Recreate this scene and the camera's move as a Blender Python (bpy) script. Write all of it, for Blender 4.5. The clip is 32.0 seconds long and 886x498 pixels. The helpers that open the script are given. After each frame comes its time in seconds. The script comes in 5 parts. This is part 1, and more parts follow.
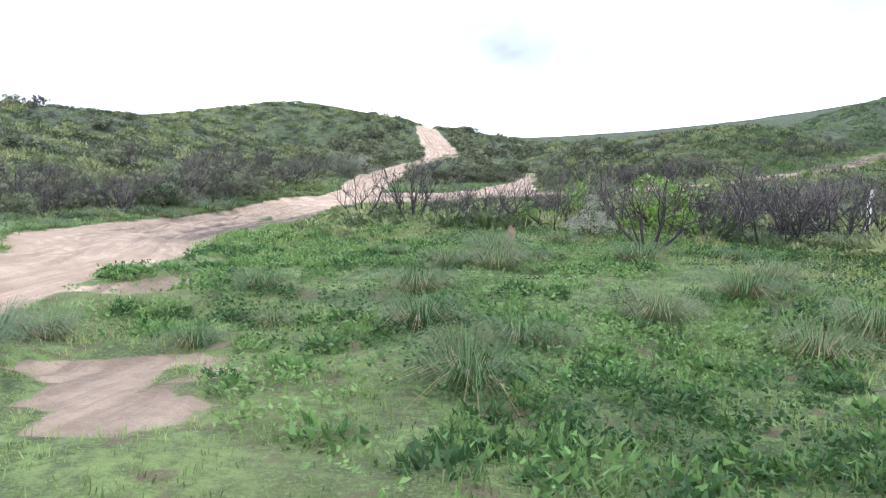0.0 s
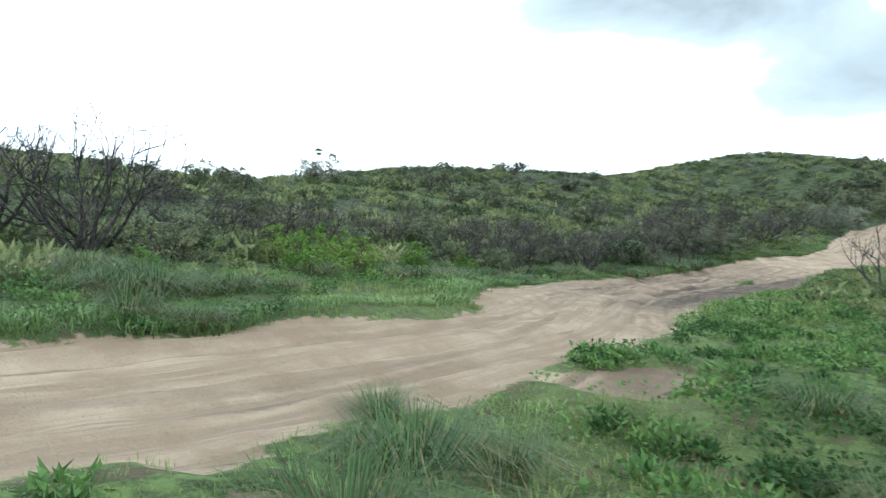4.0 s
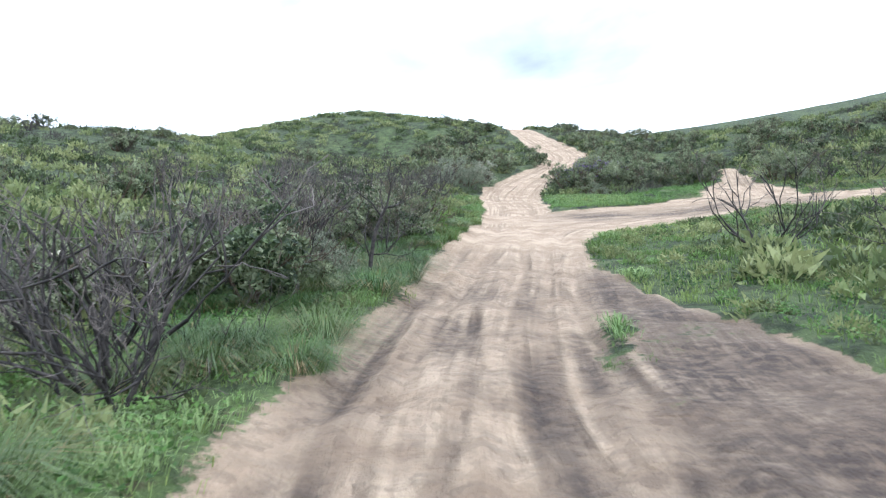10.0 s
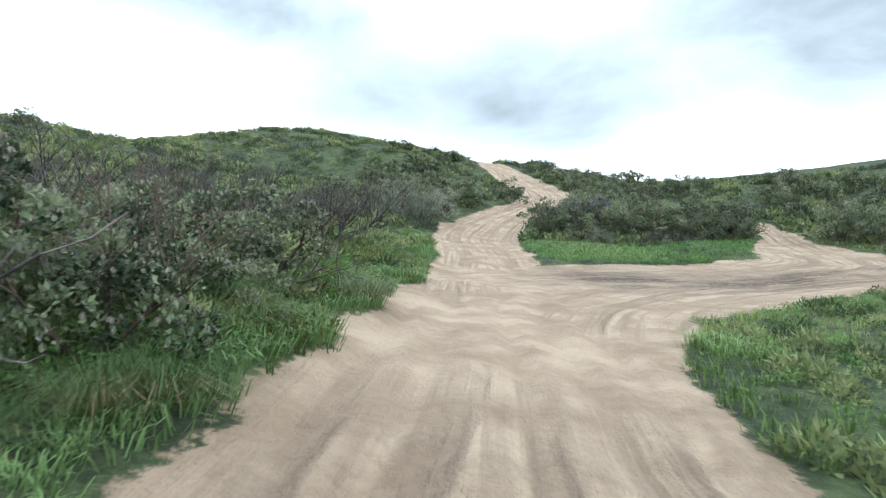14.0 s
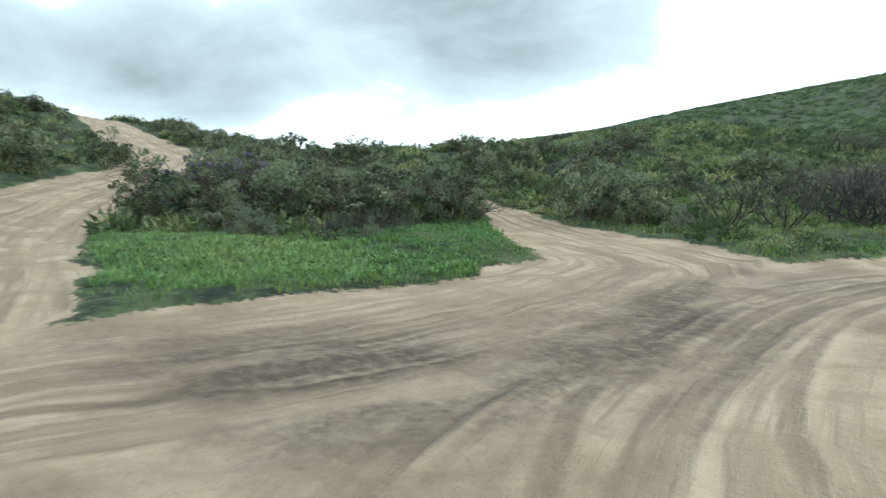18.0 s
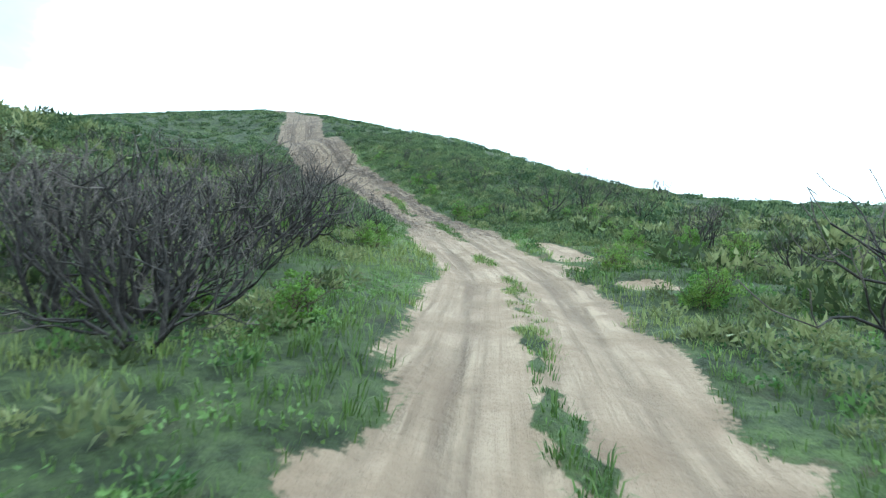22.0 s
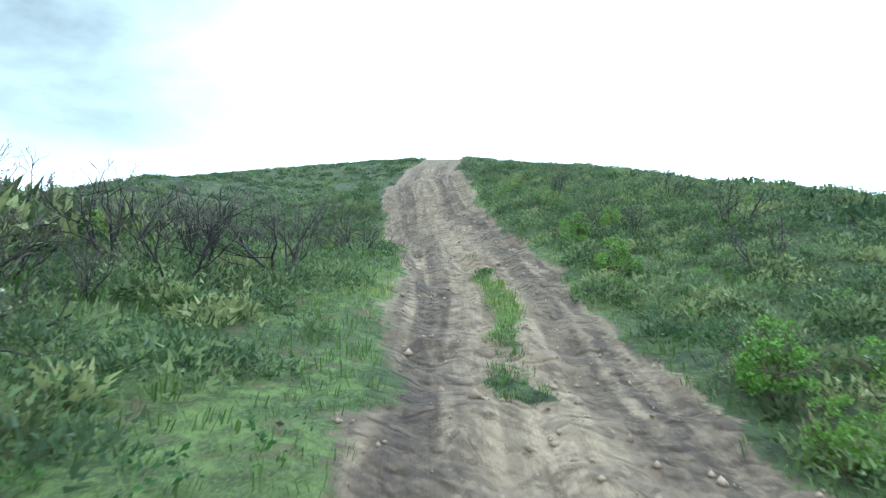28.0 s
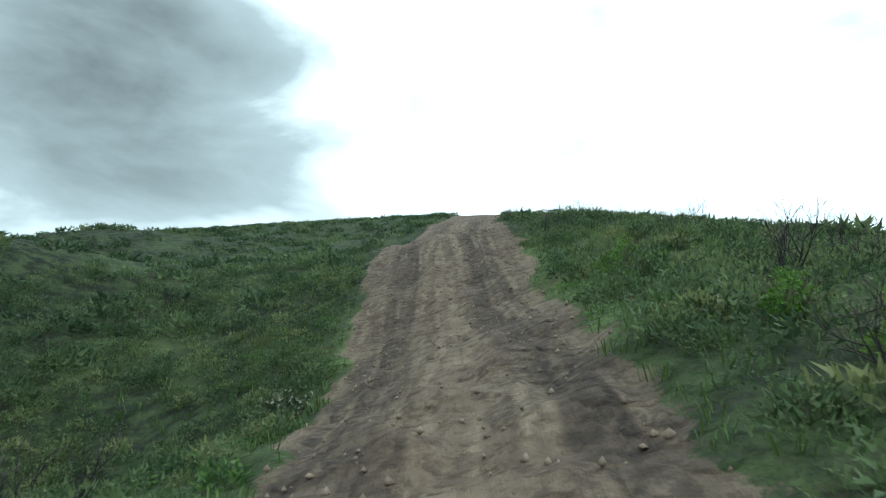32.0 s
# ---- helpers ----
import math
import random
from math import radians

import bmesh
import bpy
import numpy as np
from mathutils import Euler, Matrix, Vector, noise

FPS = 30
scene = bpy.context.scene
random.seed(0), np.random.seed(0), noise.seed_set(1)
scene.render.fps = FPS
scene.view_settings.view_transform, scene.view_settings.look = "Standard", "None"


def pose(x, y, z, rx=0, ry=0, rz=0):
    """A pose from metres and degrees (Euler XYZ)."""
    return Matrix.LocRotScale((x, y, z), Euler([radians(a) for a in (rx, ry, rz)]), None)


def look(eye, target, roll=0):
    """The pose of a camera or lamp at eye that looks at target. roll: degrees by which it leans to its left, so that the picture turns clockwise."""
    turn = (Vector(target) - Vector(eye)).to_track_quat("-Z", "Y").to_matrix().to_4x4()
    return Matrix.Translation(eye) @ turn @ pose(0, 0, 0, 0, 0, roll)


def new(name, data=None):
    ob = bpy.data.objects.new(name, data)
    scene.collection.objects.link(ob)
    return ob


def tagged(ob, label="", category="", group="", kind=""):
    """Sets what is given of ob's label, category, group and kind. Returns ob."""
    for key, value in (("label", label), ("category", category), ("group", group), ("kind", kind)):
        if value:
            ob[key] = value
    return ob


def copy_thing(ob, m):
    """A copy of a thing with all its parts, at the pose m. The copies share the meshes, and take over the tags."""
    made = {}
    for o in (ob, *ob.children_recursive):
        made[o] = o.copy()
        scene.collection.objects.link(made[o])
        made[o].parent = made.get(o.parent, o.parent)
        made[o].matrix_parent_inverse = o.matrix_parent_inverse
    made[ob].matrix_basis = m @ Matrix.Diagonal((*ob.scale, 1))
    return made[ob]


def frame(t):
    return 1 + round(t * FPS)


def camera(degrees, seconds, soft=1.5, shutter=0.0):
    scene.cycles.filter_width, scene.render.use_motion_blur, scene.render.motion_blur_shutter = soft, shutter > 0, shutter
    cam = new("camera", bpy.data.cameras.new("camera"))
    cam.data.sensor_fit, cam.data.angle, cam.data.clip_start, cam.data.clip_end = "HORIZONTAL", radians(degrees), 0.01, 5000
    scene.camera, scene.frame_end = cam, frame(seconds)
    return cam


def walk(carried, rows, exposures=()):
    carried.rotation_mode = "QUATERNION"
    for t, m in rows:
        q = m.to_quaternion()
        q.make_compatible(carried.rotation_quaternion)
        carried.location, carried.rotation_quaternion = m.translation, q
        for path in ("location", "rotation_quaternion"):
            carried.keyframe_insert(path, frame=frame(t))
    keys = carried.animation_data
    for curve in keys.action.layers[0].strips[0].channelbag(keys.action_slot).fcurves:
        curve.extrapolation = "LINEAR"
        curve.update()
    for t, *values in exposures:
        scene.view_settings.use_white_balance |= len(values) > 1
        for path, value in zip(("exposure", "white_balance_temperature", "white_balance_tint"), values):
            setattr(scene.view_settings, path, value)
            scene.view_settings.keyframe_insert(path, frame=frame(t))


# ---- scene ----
# ---- camera ----
cam = camera(67.65, 32.0, soft=1.25, shutter=0.2)
PATH = [
    (0, pose(9.339, -35.269, 1.503, 84.53, -1.58, 2.13)),
    (0.5, pose(9.316, -35.159, 1.497, 84.68, -1.43, 3.73)),
    (1, pose(9.228, -34.892, 1.483, 84.75, -1.34, 6.57)),
    (1.5, pose(9.089, -34.574, 1.460, 85.08, -1.43, 10.10)),
    (2, pose(8.946, -34.213, 1.443, 85.52, -0.85, 13.87)),
    (2.5, pose(8.702, -33.797, 1.441, 85.62, -0.68, 18.88)),
    (3, pose(8.364, -33.305, 1.398, 86.26, -0.32, 25.17)),
    (3.5, pose(7.980, -32.846, 1.390, 87.77, -1.76, 32.49)),
    (4, pose(7.578, -32.498, 1.416, 88.44, -1.68, 39.75)),
    (4.5, pose(6.981, -31.780, 1.412, 88.34, -1.24, 45.70)),
    (6.5, pose(1.575, -27.152, 1.888, 87.01, 0.12, 39.89)),
    (7, pose(0.940, -25.742, 1.855, 86.75, 0.74, 32.31)),
    (7.5, pose(0.528, -24.257, 1.851, 86.29, 0.59, 25.04)),
    (8, pose(0.207, -22.706, 1.754, 85.51, 0.93, 18.87)),
    (8.5, pose(0.066, -21.303, 1.727, 83.83, 1.09, 13.74)),
    (9, pose(-0.039, -19.809, 1.647, 84.06, 2.28, 10.18)),
    (9.5, pose(-0.135, -18.293, 1.580, 84.41, -0.17, 6.59)),
    (10, pose(-0.036, -16.767, 1.515, 85.93, 2.49, 4.86)),
    (10.5, pose(-0.039, -15.384, 1.488, 86.29, 0.81, 4.20)),
    (11, pose(-0.029, -13.918, 1.470, 86.21, 1.25, 4.46)),
    (11.5, pose(-0.066, -12.471, 1.445, 86.56, 0.70, 5.10)),
    (12, pose(-0.079, -10.964, 1.400, 86.35, 1.05, 4.91)),
    (12.5, pose(-0.123, -9.377, 1.405, 86.71, 0.91, 4.46)),
    (13, pose(-0.212, -7.911, 1.370, 87.34, -1.34, 3.33)),
    (13.5, pose(-0.115, -6.390, 1.399, 88.40, -1.94, 2.23)),
    (15.5, pose(0.002, 0.002, 1.743, 90.29, -0.23, -0.76)),
    (16, pose(0.208, 1.590, 1.804, 88.72, 0.40, -2.28)),
    (16.5, pose(0.508, 3.310, 1.835, 87.35, -0.71, -5.94)),
    (17, pose(1.048, 4.945, 1.840, 87.52, -0.92, -11.49)),
    (17.5, pose(1.706, 6.407, 1.861, 88.37, -0.56, -19.03)),
    (18, pose(2.747, 7.960, 1.829, 87.95, -0.44, -27.56)),
    (18.5, pose(4.138, 9.447, 1.863, 88.44, -0.61, -35.71)),
    (19, pose(5.722, 10.713, 1.878, 89.18, -1.46, -43.63)),
    (19.5, pose(7.245, 11.714, 1.949, 90.27, -2.08, -51.11)),
    (20, pose(8.909, 12.535, 2.034, 90.17, -1.32, -58.26)),
    (20.5, pose(10.532, 13.159, 2.132, 91.60, -2.02, -64.21)),
    (21, pose(12.439, 13.726, 2.350, 91.66, 0.77, -69.03)),
    (21.5, pose(14.258, 14.207, 2.465, 89.12, 0.21, -73.22)),
    (22, pose(16.403, 14.633, 2.598, 90.53, -0.20, -76.61)),
    (22.5, pose(18.396, 14.935, 2.732, 90.64, 0.30, -77.80)),
    (23, pose(20.368, 15.309, 2.910, 91.13, -0.68, -78.82)),
    (23.5, pose(22.296, 15.635, 3.081, 91.68, -1.40, -79.26)),
    (24, pose(24.162, 15.939, 3.255, 91.80, -1.10, -78.73)),
    (24.5, pose(26.044, 16.355, 3.397, 92.13, -1.23, -77.42)),
    (25, pose(27.810, 16.704, 3.542, 92.86, -0.68, -75.34)),
    (25.5, pose(29.383, 17.086, 3.751, 92.67, 1.17, -72.35)),
    (27.5, pose(35.147, 19.225, 4.608, 94.92, 0.66, -63.99)),
    (28, pose(36.905, 20.031, 4.867, 95.29, -0.31, -61.72)),
    (28.5, pose(38.578, 20.880, 5.178, 96.14, -1.04, -60.20)),
    (29, pose(40.261, 21.757, 5.451, 97.54, -0.52, -59.12)),
    (29.5, pose(41.932, 22.575, 5.805, 97.06, -1.05, -58.86)),
    (30, pose(43.550, 23.365, 6.128, 98.41, 0.73, -58.48)),
    (30.5, pose(45.207, 24.182, 6.488, 98.03, 1.63, -57.70)),
    (31, pose(46.685, 25.002, 6.806, 97.98, -0.20, -58.21)),
    (31.5, pose(48.035, 25.795, 7.149, 100.84, -2.60, -58.60)),
    (32, pose(49.357, 26.467, 7.494, 100.52, -2.18, -58.82)),
]
EXPOSURES = [(0.0, 0.78, 5500, 20), (2.5, 0.65, 5600, 15), (3.6, 0.18, 5450, 4), (4.5, 0.12, 5450, 3), (6.5, 0.85, 5450, 11), (8.0, 0.78, 5400, 13), (12.5, 0.62, 5400, 13), (13.6, 0.45, 5450, 9),
             (15.5, 0.08, 5550, -2), (19.0, 0.02, 5500, -2), (21.0, 0.4, 5150, -3), (25.5, 0.46, 5100, -4), (28.0, 0.62, 5100, -4), (30.0, 0.2, 5300, -6), (31.0, 0.1, 5350, -6), (32.0, -0.5, 5450, -6)]
walk(cam, PATH, EXPOSURES)

# ---- sky and sun ----
SUN_YAW, SUN_UP = 105.0, 42.0     # degrees: east of north, above the horizon
world = bpy.data.worlds.new("overcast_sky")
scene.world = world
world.use_nodes = True
wn, wl = world.node_tree.nodes, world.node_tree.links
wn.clear()


def wnode(kind, **values):
    n = wn.new(kind)
    for k, v in values.items():
        n.inputs[k].default_value = v
    return n


w_out = wn.new("ShaderNodeOutputWorld")
w_bg = wnode("ShaderNodeBackground", Strength=1.0)
sky = wn.new("ShaderNodeTexSky")
sky.sky_type = "NISHITA"
sky.sun_disc = False
sky.sun_elevation, sky.sun_rotation = radians(SUN_UP), radians(SUN_YAW)
w_co = wn.new("ShaderNodeTexCoord")
w_sep = wn.new("ShaderNodeSeparateXYZ")
wl.new(w_co.outputs["Generated"], w_sep.inputs[0])


def wmath(op, a, b):
    n = wn.new("ShaderNodeMath")
    n.operation = op
    for i, v in enumerate((a, b)):
        if isinstance(v, (int, float)):
            n.inputs[i].default_value = v
        else:
            wl.new(v, n.inputs[i])
    return n.outputs[0]


w_az = wmath("MULTIPLY", wmath("ARCTAN2", w_sep.outputs["X"], w_sep.outputs["Y"]), 57.2958)
w_el = wmath("MULTIPLY", wmath("ARCSINE", w_sep.outputs["Z"], 0.0), 57.2958)
w_vec = wn.new("ShaderNodeCombineXYZ")
wl.new(wmath("DIVIDE", w_az, 20.0), w_vec.inputs[0])
wl.new(wmath("DIVIDE", w_el, 9.0), w_vec.inputs[1])
w_noise = wnode("ShaderNodeTexNoise", Scale=1.0, Detail=6.0, Roughness=0.54, Distortion=0.3)
wl.new(w_vec.outputs[0], w_noise.inputs["Vector"])
# grey banks of cloud to the north and north-east, with bright gaps: degrees east of north and up, their spread, weight
BANKS = [(-26, 19, 11, 3.4, 0.52), (-9, 12.5, 7, 4, 0.40), (-15, 17.5, 8, 3.2, 0.42), (9, 14.5, 13, 5, 0.52), (24, 16, 8, 5, 0.40), (8, 10, 16, 3, 0.34),
         (29, 25, 16, 6, 0.58), (36, 18, 9, 6, 0.38), (-4.6, 17.2, 3.5, 2, -0.34), (17, 8.8, 4.5, 2, -0.40), (-1, 26, 12, 4, 0.35), (31, 13, 9, 3.5, 0.28)]


def bank(east, up, wide, high, weight):
    a = wmath("DIVIDE", wmath("SUBTRACT", w_az, east), wide)
    b = wmath("DIVIDE", wmath("SUBTRACT", w_el, up), high)
    far = wmath("ADD", wmath("MULTIPLY", a, a), wmath("MULTIPLY", b, b))
    return wmath("MULTIPLY", wmath("POWER", math.e, wmath("MULTIPLY", far, -1.0)), weight)


w_banks = 0.0
for row in BANKS:
    w_banks = wmath("ADD", bank(*row), w_banks)
w_banks = wmath("MULTIPLY", w_banks, wmath("ADD", wmath("MULTIPLY", w_noise.outputs["Fac"], 0.9), 0.38))
w_ramp = wn.new("ShaderNodeValToRGB")
w_ramp.color_ramp.elements[0].position, w_ramp.color_ramp.elements[0].color = 0.31, (2.1, 2.14, 2.14, 1)
w_ramp.color_ramp.elements[1].position, w_ramp.color_ramp.elements[1].color = 1.0, (0.36, 0.39, 0.385, 1)
e = w_ramp.color_ramp.elements.new(0.52)
e.color = (0.92, 0.98, 0.97, 1)
wl.new(wmath("ADD", wmath("SUBTRACT", wmath("MULTIPLY", w_noise.outputs["Fac"], 0.8), 0.13), w_banks), w_ramp.inputs["Fac"])
w_mix = wn.new("ShaderNodeMix")
w_mix.data_type = "RGBA"
w_mix.inputs["Factor"].default_value = 0.96
w_scale = wn.new("ShaderNodeVectorMath")
w_scale.operation = "SCALE"
w_scale.inputs["Scale"].default_value = 0.10
wl.new(sky.outputs[0], w_scale.inputs[0])
wl.new(w_scale.outputs[0], w_mix.inputs["A"])
wl.new(w_ramp.outputs["Color"], w_mix.inputs["B"])
wl.new(w_mix.outputs["Result"], w_bg.inputs["Color"])
wl.new(w_bg.outputs[0], w_out.inputs[0])

sun_data = bpy.data.lights.new("sun", "SUN")
sun_data.energy, sun_data.angle, sun_data.color = 1.3, radians(14), (1.0, 0.96, 0.9)
sun = new("sun", sun_data)
sun_dir = Vector((math.sin(radians(SUN_YAW)) * math.cos(radians(SUN_UP)), math.cos(radians(SUN_YAW)) * math.cos(radians(SUN_UP)), math.sin(radians(SUN_UP))))
sun.matrix_world = look(sun_dir * 200, (0, 0, 0))

# ---- materials ----
def material(name, rough=0.9):
    m = bpy.data.materials.new(name)
    m.use_nodes = True
    b = m.node_tree.nodes["Principled BSDF"]
    b.inputs["Roughness"].default_value = rough
    b.inputs["Specular IOR Level"].default_value = 0.25
    return m, m.node_tree.nodes, m.node_tree.links, b


def mix_rgb(n, l, fac, a, b, mode="MIX"):
    x = n.new("ShaderNodeMix")
    x.data_type, x.blend_type = "RGBA", mode
    for key, v in (("Factor", fac), ("A", a), ("B", b)):
        if isinstance(v, (int, float)):
            x.inputs[key].default_value = v
        elif isinstance(v, tuple):
            x.inputs[key].default_value = (*v, 1)
        else:
            l.new(v, x.inputs[key])
    return x.outputs["Result"]


def noise_tex(n, l, scale, detail=5.0, rough=0.55, vec=None):
    if vec is None:
        vec = n.new("ShaderNodeTexCoord").outputs["Object"]
    x = n.new("ShaderNodeTexNoise")
    x.inputs["Scale"].default_value, x.inputs["Detail"].default_value, x.inputs["Roughness"].default_value = scale, detail, rough
    l.new(vec, x.inputs["Vector"])
    return x.outputs["Fac"]


def ramp(n, l, fac, lo, hi, a=0.0, b=1.0):
    x = n.new("ShaderNodeMapRange")
    x.interpolation_type = "SMOOTHSTEP"
    for key, v in (("From Min", lo), ("From Max", hi), ("To Min", a), ("To Max", b)):
        x.inputs[key].default_value = v
    l.new(fac, x.inputs["Value"])
    return x.outputs[0]


def bump(n, l, b, height, strength, distance):
    x = n.new("ShaderNodeBump")
    x.inputs["Strength"].default_value, x.inputs["Distance"].default_value = strength, distance
    l.new(height, x.inputs["Height"])
    l.new(x.outputs[0], b.inputs["Normal"])


def math_node(n, l, op, a, b):
    x = n.new("ShaderNodeMath")
    x.operation = op
    for i, v in enumerate((a, b)):
        if isinstance(v, (int, float)):
            x.inputs[i].default_value = v
        else:
            l.new(v, x.inputs[i])
    return x.outputs[0]


def ground_material():
    m, n, l, b = material("sand_and_turf", 0.95)

    def attr(name):
        a = n.new("ShaderNodeAttribute")
        a.attribute_name = name
        return a.outputs["Fac"]
    co = n.new("ShaderNodeTexCoord").outputs["Object"]
    fine, mid, big = noise_tex(n, l, 7.0, 6.0, 0.65, co), noise_tex(n, l, 1.1, 5.0, 0.6, co), noise_tex(n, l, 0.16, 4.0, 0.5, co)
    grit = noise_tex(n, l, 38.0, 3.0, 0.6, co)
    # tyre marks run along the lanes
    lane = n.new("ShaderNodeCombineXYZ")
    l.new(math_node(n, l, "MULTIPLY", attr("lane_s"), 6.5), lane.inputs[0])
    l.new(math_node(n, l, "MULTIPLY", attr("lane_a"), 0.16), lane.inputs[1])
    marks = noise_tex(n, l, 1.0, 6.0, 0.62, lane.outputs[0])
    tread = n.new("ShaderNodeCombineXYZ")
    l.new(math_node(n, l, "MULTIPLY", attr("lane_s"), 1.5), tread.inputs[0])
    l.new(math_node(n, l, "MULTIPLY", attr("lane_a"), 0.07), tread.inputs[1])
    broad = noise_tex(n, l, 1.0, 4.0, 0.55, tread.outputs[0])
    def settled(v):
        """Marks die away where two lanes cross."""
        return math_node(n, l, "ADD", math_node(n, l, "MULTIPLY", math_node(n, l, "SUBTRACT", v, 0.45), attr("calm")), 0.45)
    marks, broad = settled(marks), settled(broad)
    # pairs of wheel marks that wander along the lanes, each with a low rim of pushed-up sand
    def wheels(wander, shift, seed):
        v = n.new("ShaderNodeCombineXYZ")
        l.new(math_node(n, l, "MULTIPLY", attr("lane_a"), 0.06), v.inputs[0])
        v.inputs[1].default_value = seed
        off = math_node(n, l, "MULTIPLY", math_node(n, l, "SUBTRACT", noise_tex(n, l, 1.0, 1.0, 0.4, v.outputs[0]), 0.5), wander)
        s = math_node(n, l, "ABSOLUTE", math_node(n, l, "ADD", math_node(n, l, "ADD", attr("lane_s"), shift), off), 0.0)
        return math_node(n, l, "ABSOLUTE", math_node(n, l, "SUBTRACT", s, 0.74), 0.0)
    gap = math_node(n, l, "MINIMUM", wheels(1.2, 0.0, 3.0), math_node(n, l, "ADD", wheels(2.6, 0.35, 11.0), 0.05))
    gap = math_node(n, l, "MINIMUM", gap, math_node(n, l, "ADD", wheels(4.0, -0.5, 27.0), 0.08))
    gap = math_node(n, l, "ADD", gap, math_node(n, l, "MULTIPLY", math_node(n, l, "SUBTRACT", fine, 0.5), 0.10))
    shown = math_node(n, l, "MULTIPLY", math_node(n, l, "MULTIPLY", attr("calm"), ramp(n, l, noise_tex(n, l, 0.42, 3.0, 0.5, co), 0.42, 0.58, 0.2, 1.0)), ramp(n, l, mid, 0.30, 0.55, 0.4, 1.0))
    rut = math_node(n, l, "MULTIPLY", ramp(n, l, gap, 0.08, 0.17, 1.0, 0.0), shown)
    rim = math_node(n, l, "MULTIPLY", math_node(n, l, "MULTIPLY", ramp(n, l, gap, 0.14, 0.20), ramp(n, l, gap, 0.22, 0.34, 1.0, 0.0)), shown)
    # trodden, lumpy soil
    warp = n.new("ShaderNodeVectorMath")
    warp.operation = "ADD"
    warp_by = n.new("ShaderNodeTexNoise")
    warp_by.inputs["Scale"].default_value = 3.0
    l.new(co, warp_by.inputs["Vector"])
    warp_scale = n.new("ShaderNodeVectorMath")
    warp_scale.operation = "SCALE"
    warp_scale.inputs["Scale"].default_value = 0.35
    l.new(warp_by.outputs["Color"], warp_scale.inputs[0])
    l.new(co, warp.inputs[0])
    l.new(warp_scale.outputs[0], warp.inputs[1])
    vor = n.new("ShaderNodeTexVoronoi")
    vor.inputs["Scale"].default_value = 4.2
    l.new(warp.outputs[0], vor.inputs["Vector"])
    lump = math_node(n, l, "MULTIPLY", ramp(n, l, vor.outputs["Distance"], 0.12, 0.6, 1.0, 0.0), attr("churn"))
    sand = mix_rgb(n, l, ramp(n, l, mid, 0.32, 0.68), SAND_DARK, SAND_PALE)
    sand = mix_rgb(n, l, math_node(n, l, "MULTIPLY", ramp(n, l, marks, 0.44, 0.62, 0.0, 0.6), ramp(n, l, mid, 0.40, 0.62, 0.15, 1.0)), sand, (0.140, 0.098, 0.062))
    sand = mix_rgb(n, l, math_node(n, l, "MULTIPLY", ramp(n, l, broad, 0.50, 0.66, 0.0, 0.34), ramp(n, l, big, 0.35, 0.6, 0.3, 1.0)), sand, (0.125, 0.088, 0.057))
    sand = mix_rgb(n, l, ramp(n, l, grit, 0.52, 0.75, 0.0, 0.45), sand, (0.17, 0.12, 0.085))
    damp = math_node(n, l, "MULTIPLY", attr("damp"), ramp(n, l, fine, 0.34, 0.60, 0.68, 1.0))
    damp = math_node(n, l, "MULTIPLY", damp, ramp(n, l, marks, 0.36, 0.56, 0.85, 1.0))
    sand = mix_rgb(n, l, math_node(n, l, "MULTIPLY", rut, 0.42), sand, (0.150, 0.106, 0.068))
    sand = mix_rgb(n, l, math_node(n, l, "MULTIPLY", rim, 0.22), sand, (0.42, 0.335, 0.225))
    damp = math_node(n, l, "MULTIPLY", damp, math_node(n, l, "SUBTRACT", 1.0, math_node(n, l, "MULTIPLY", rim, 0.5)))
    soil = mix_rgb(n, l, ramp(n, l, vor.outputs["Color"], 0.2, 0.8), (0.080, 0.056, 0.039), (0.25, 0.190, 0.130))
    sand = mix_rgb(n, l, math_node(n, l, "MULTIPLY", attr("churn"), ramp(n, l, fine, 0.40, 0.58, 0.15, 0.7)), sand, soil)
    sand = mix_rgb(n, l, damp, sand, (0.046, 0.034, 0.026))
    turf = mix_rgb(n, l, ramp(n, l, mid, 0.35, 0.65), (0.036, 0.058, 0.017), (0.115, 0.165, 0.046))
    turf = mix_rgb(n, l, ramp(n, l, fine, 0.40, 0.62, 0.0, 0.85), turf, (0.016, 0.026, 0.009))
    turf = mix_rgb(n, l, ramp(n, l, big, 0.45, 0.70, 0.0, 0.55), turf, (0.105, 0.115, 0.040))
    turf = mix_rgb(n, l, ramp(n, l, grit, 0.45, 0.70, 0.0, 0.6), turf, (0.125, 0.165, 0.055))
    turf = mix_rgb(n, l, ramp(n, l, noise_tex(n, l, 2.6, 4.0, 0.6, co), 0.56, 0.66, 0.0, 0.75), turf, (0.082, 0.058, 0.036))
    # scrub floor: growth tone, with the shade between plants painted in as near-black green
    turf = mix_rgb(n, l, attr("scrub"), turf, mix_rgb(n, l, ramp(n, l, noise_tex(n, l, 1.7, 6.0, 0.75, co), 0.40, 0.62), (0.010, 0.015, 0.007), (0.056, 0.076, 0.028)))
    edge = math_node(n, l, "ADD", attr("sand"), math_node(n, l, "MULTIPLY", math_node(n, l, "SUBTRACT", fine, 0.5), 0.9))
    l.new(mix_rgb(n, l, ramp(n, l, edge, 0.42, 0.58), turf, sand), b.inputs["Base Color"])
    rel = math_node(n, l, "ADD", math_node(n, l, "MULTIPLY", fine, 1.0), math_node(n, l, "MULTIPLY", grit, 0.4))
    rel = math_node(n, l, "SUBTRACT", rel, math_node(n, l, "MULTIPLY", marks, 0.8))
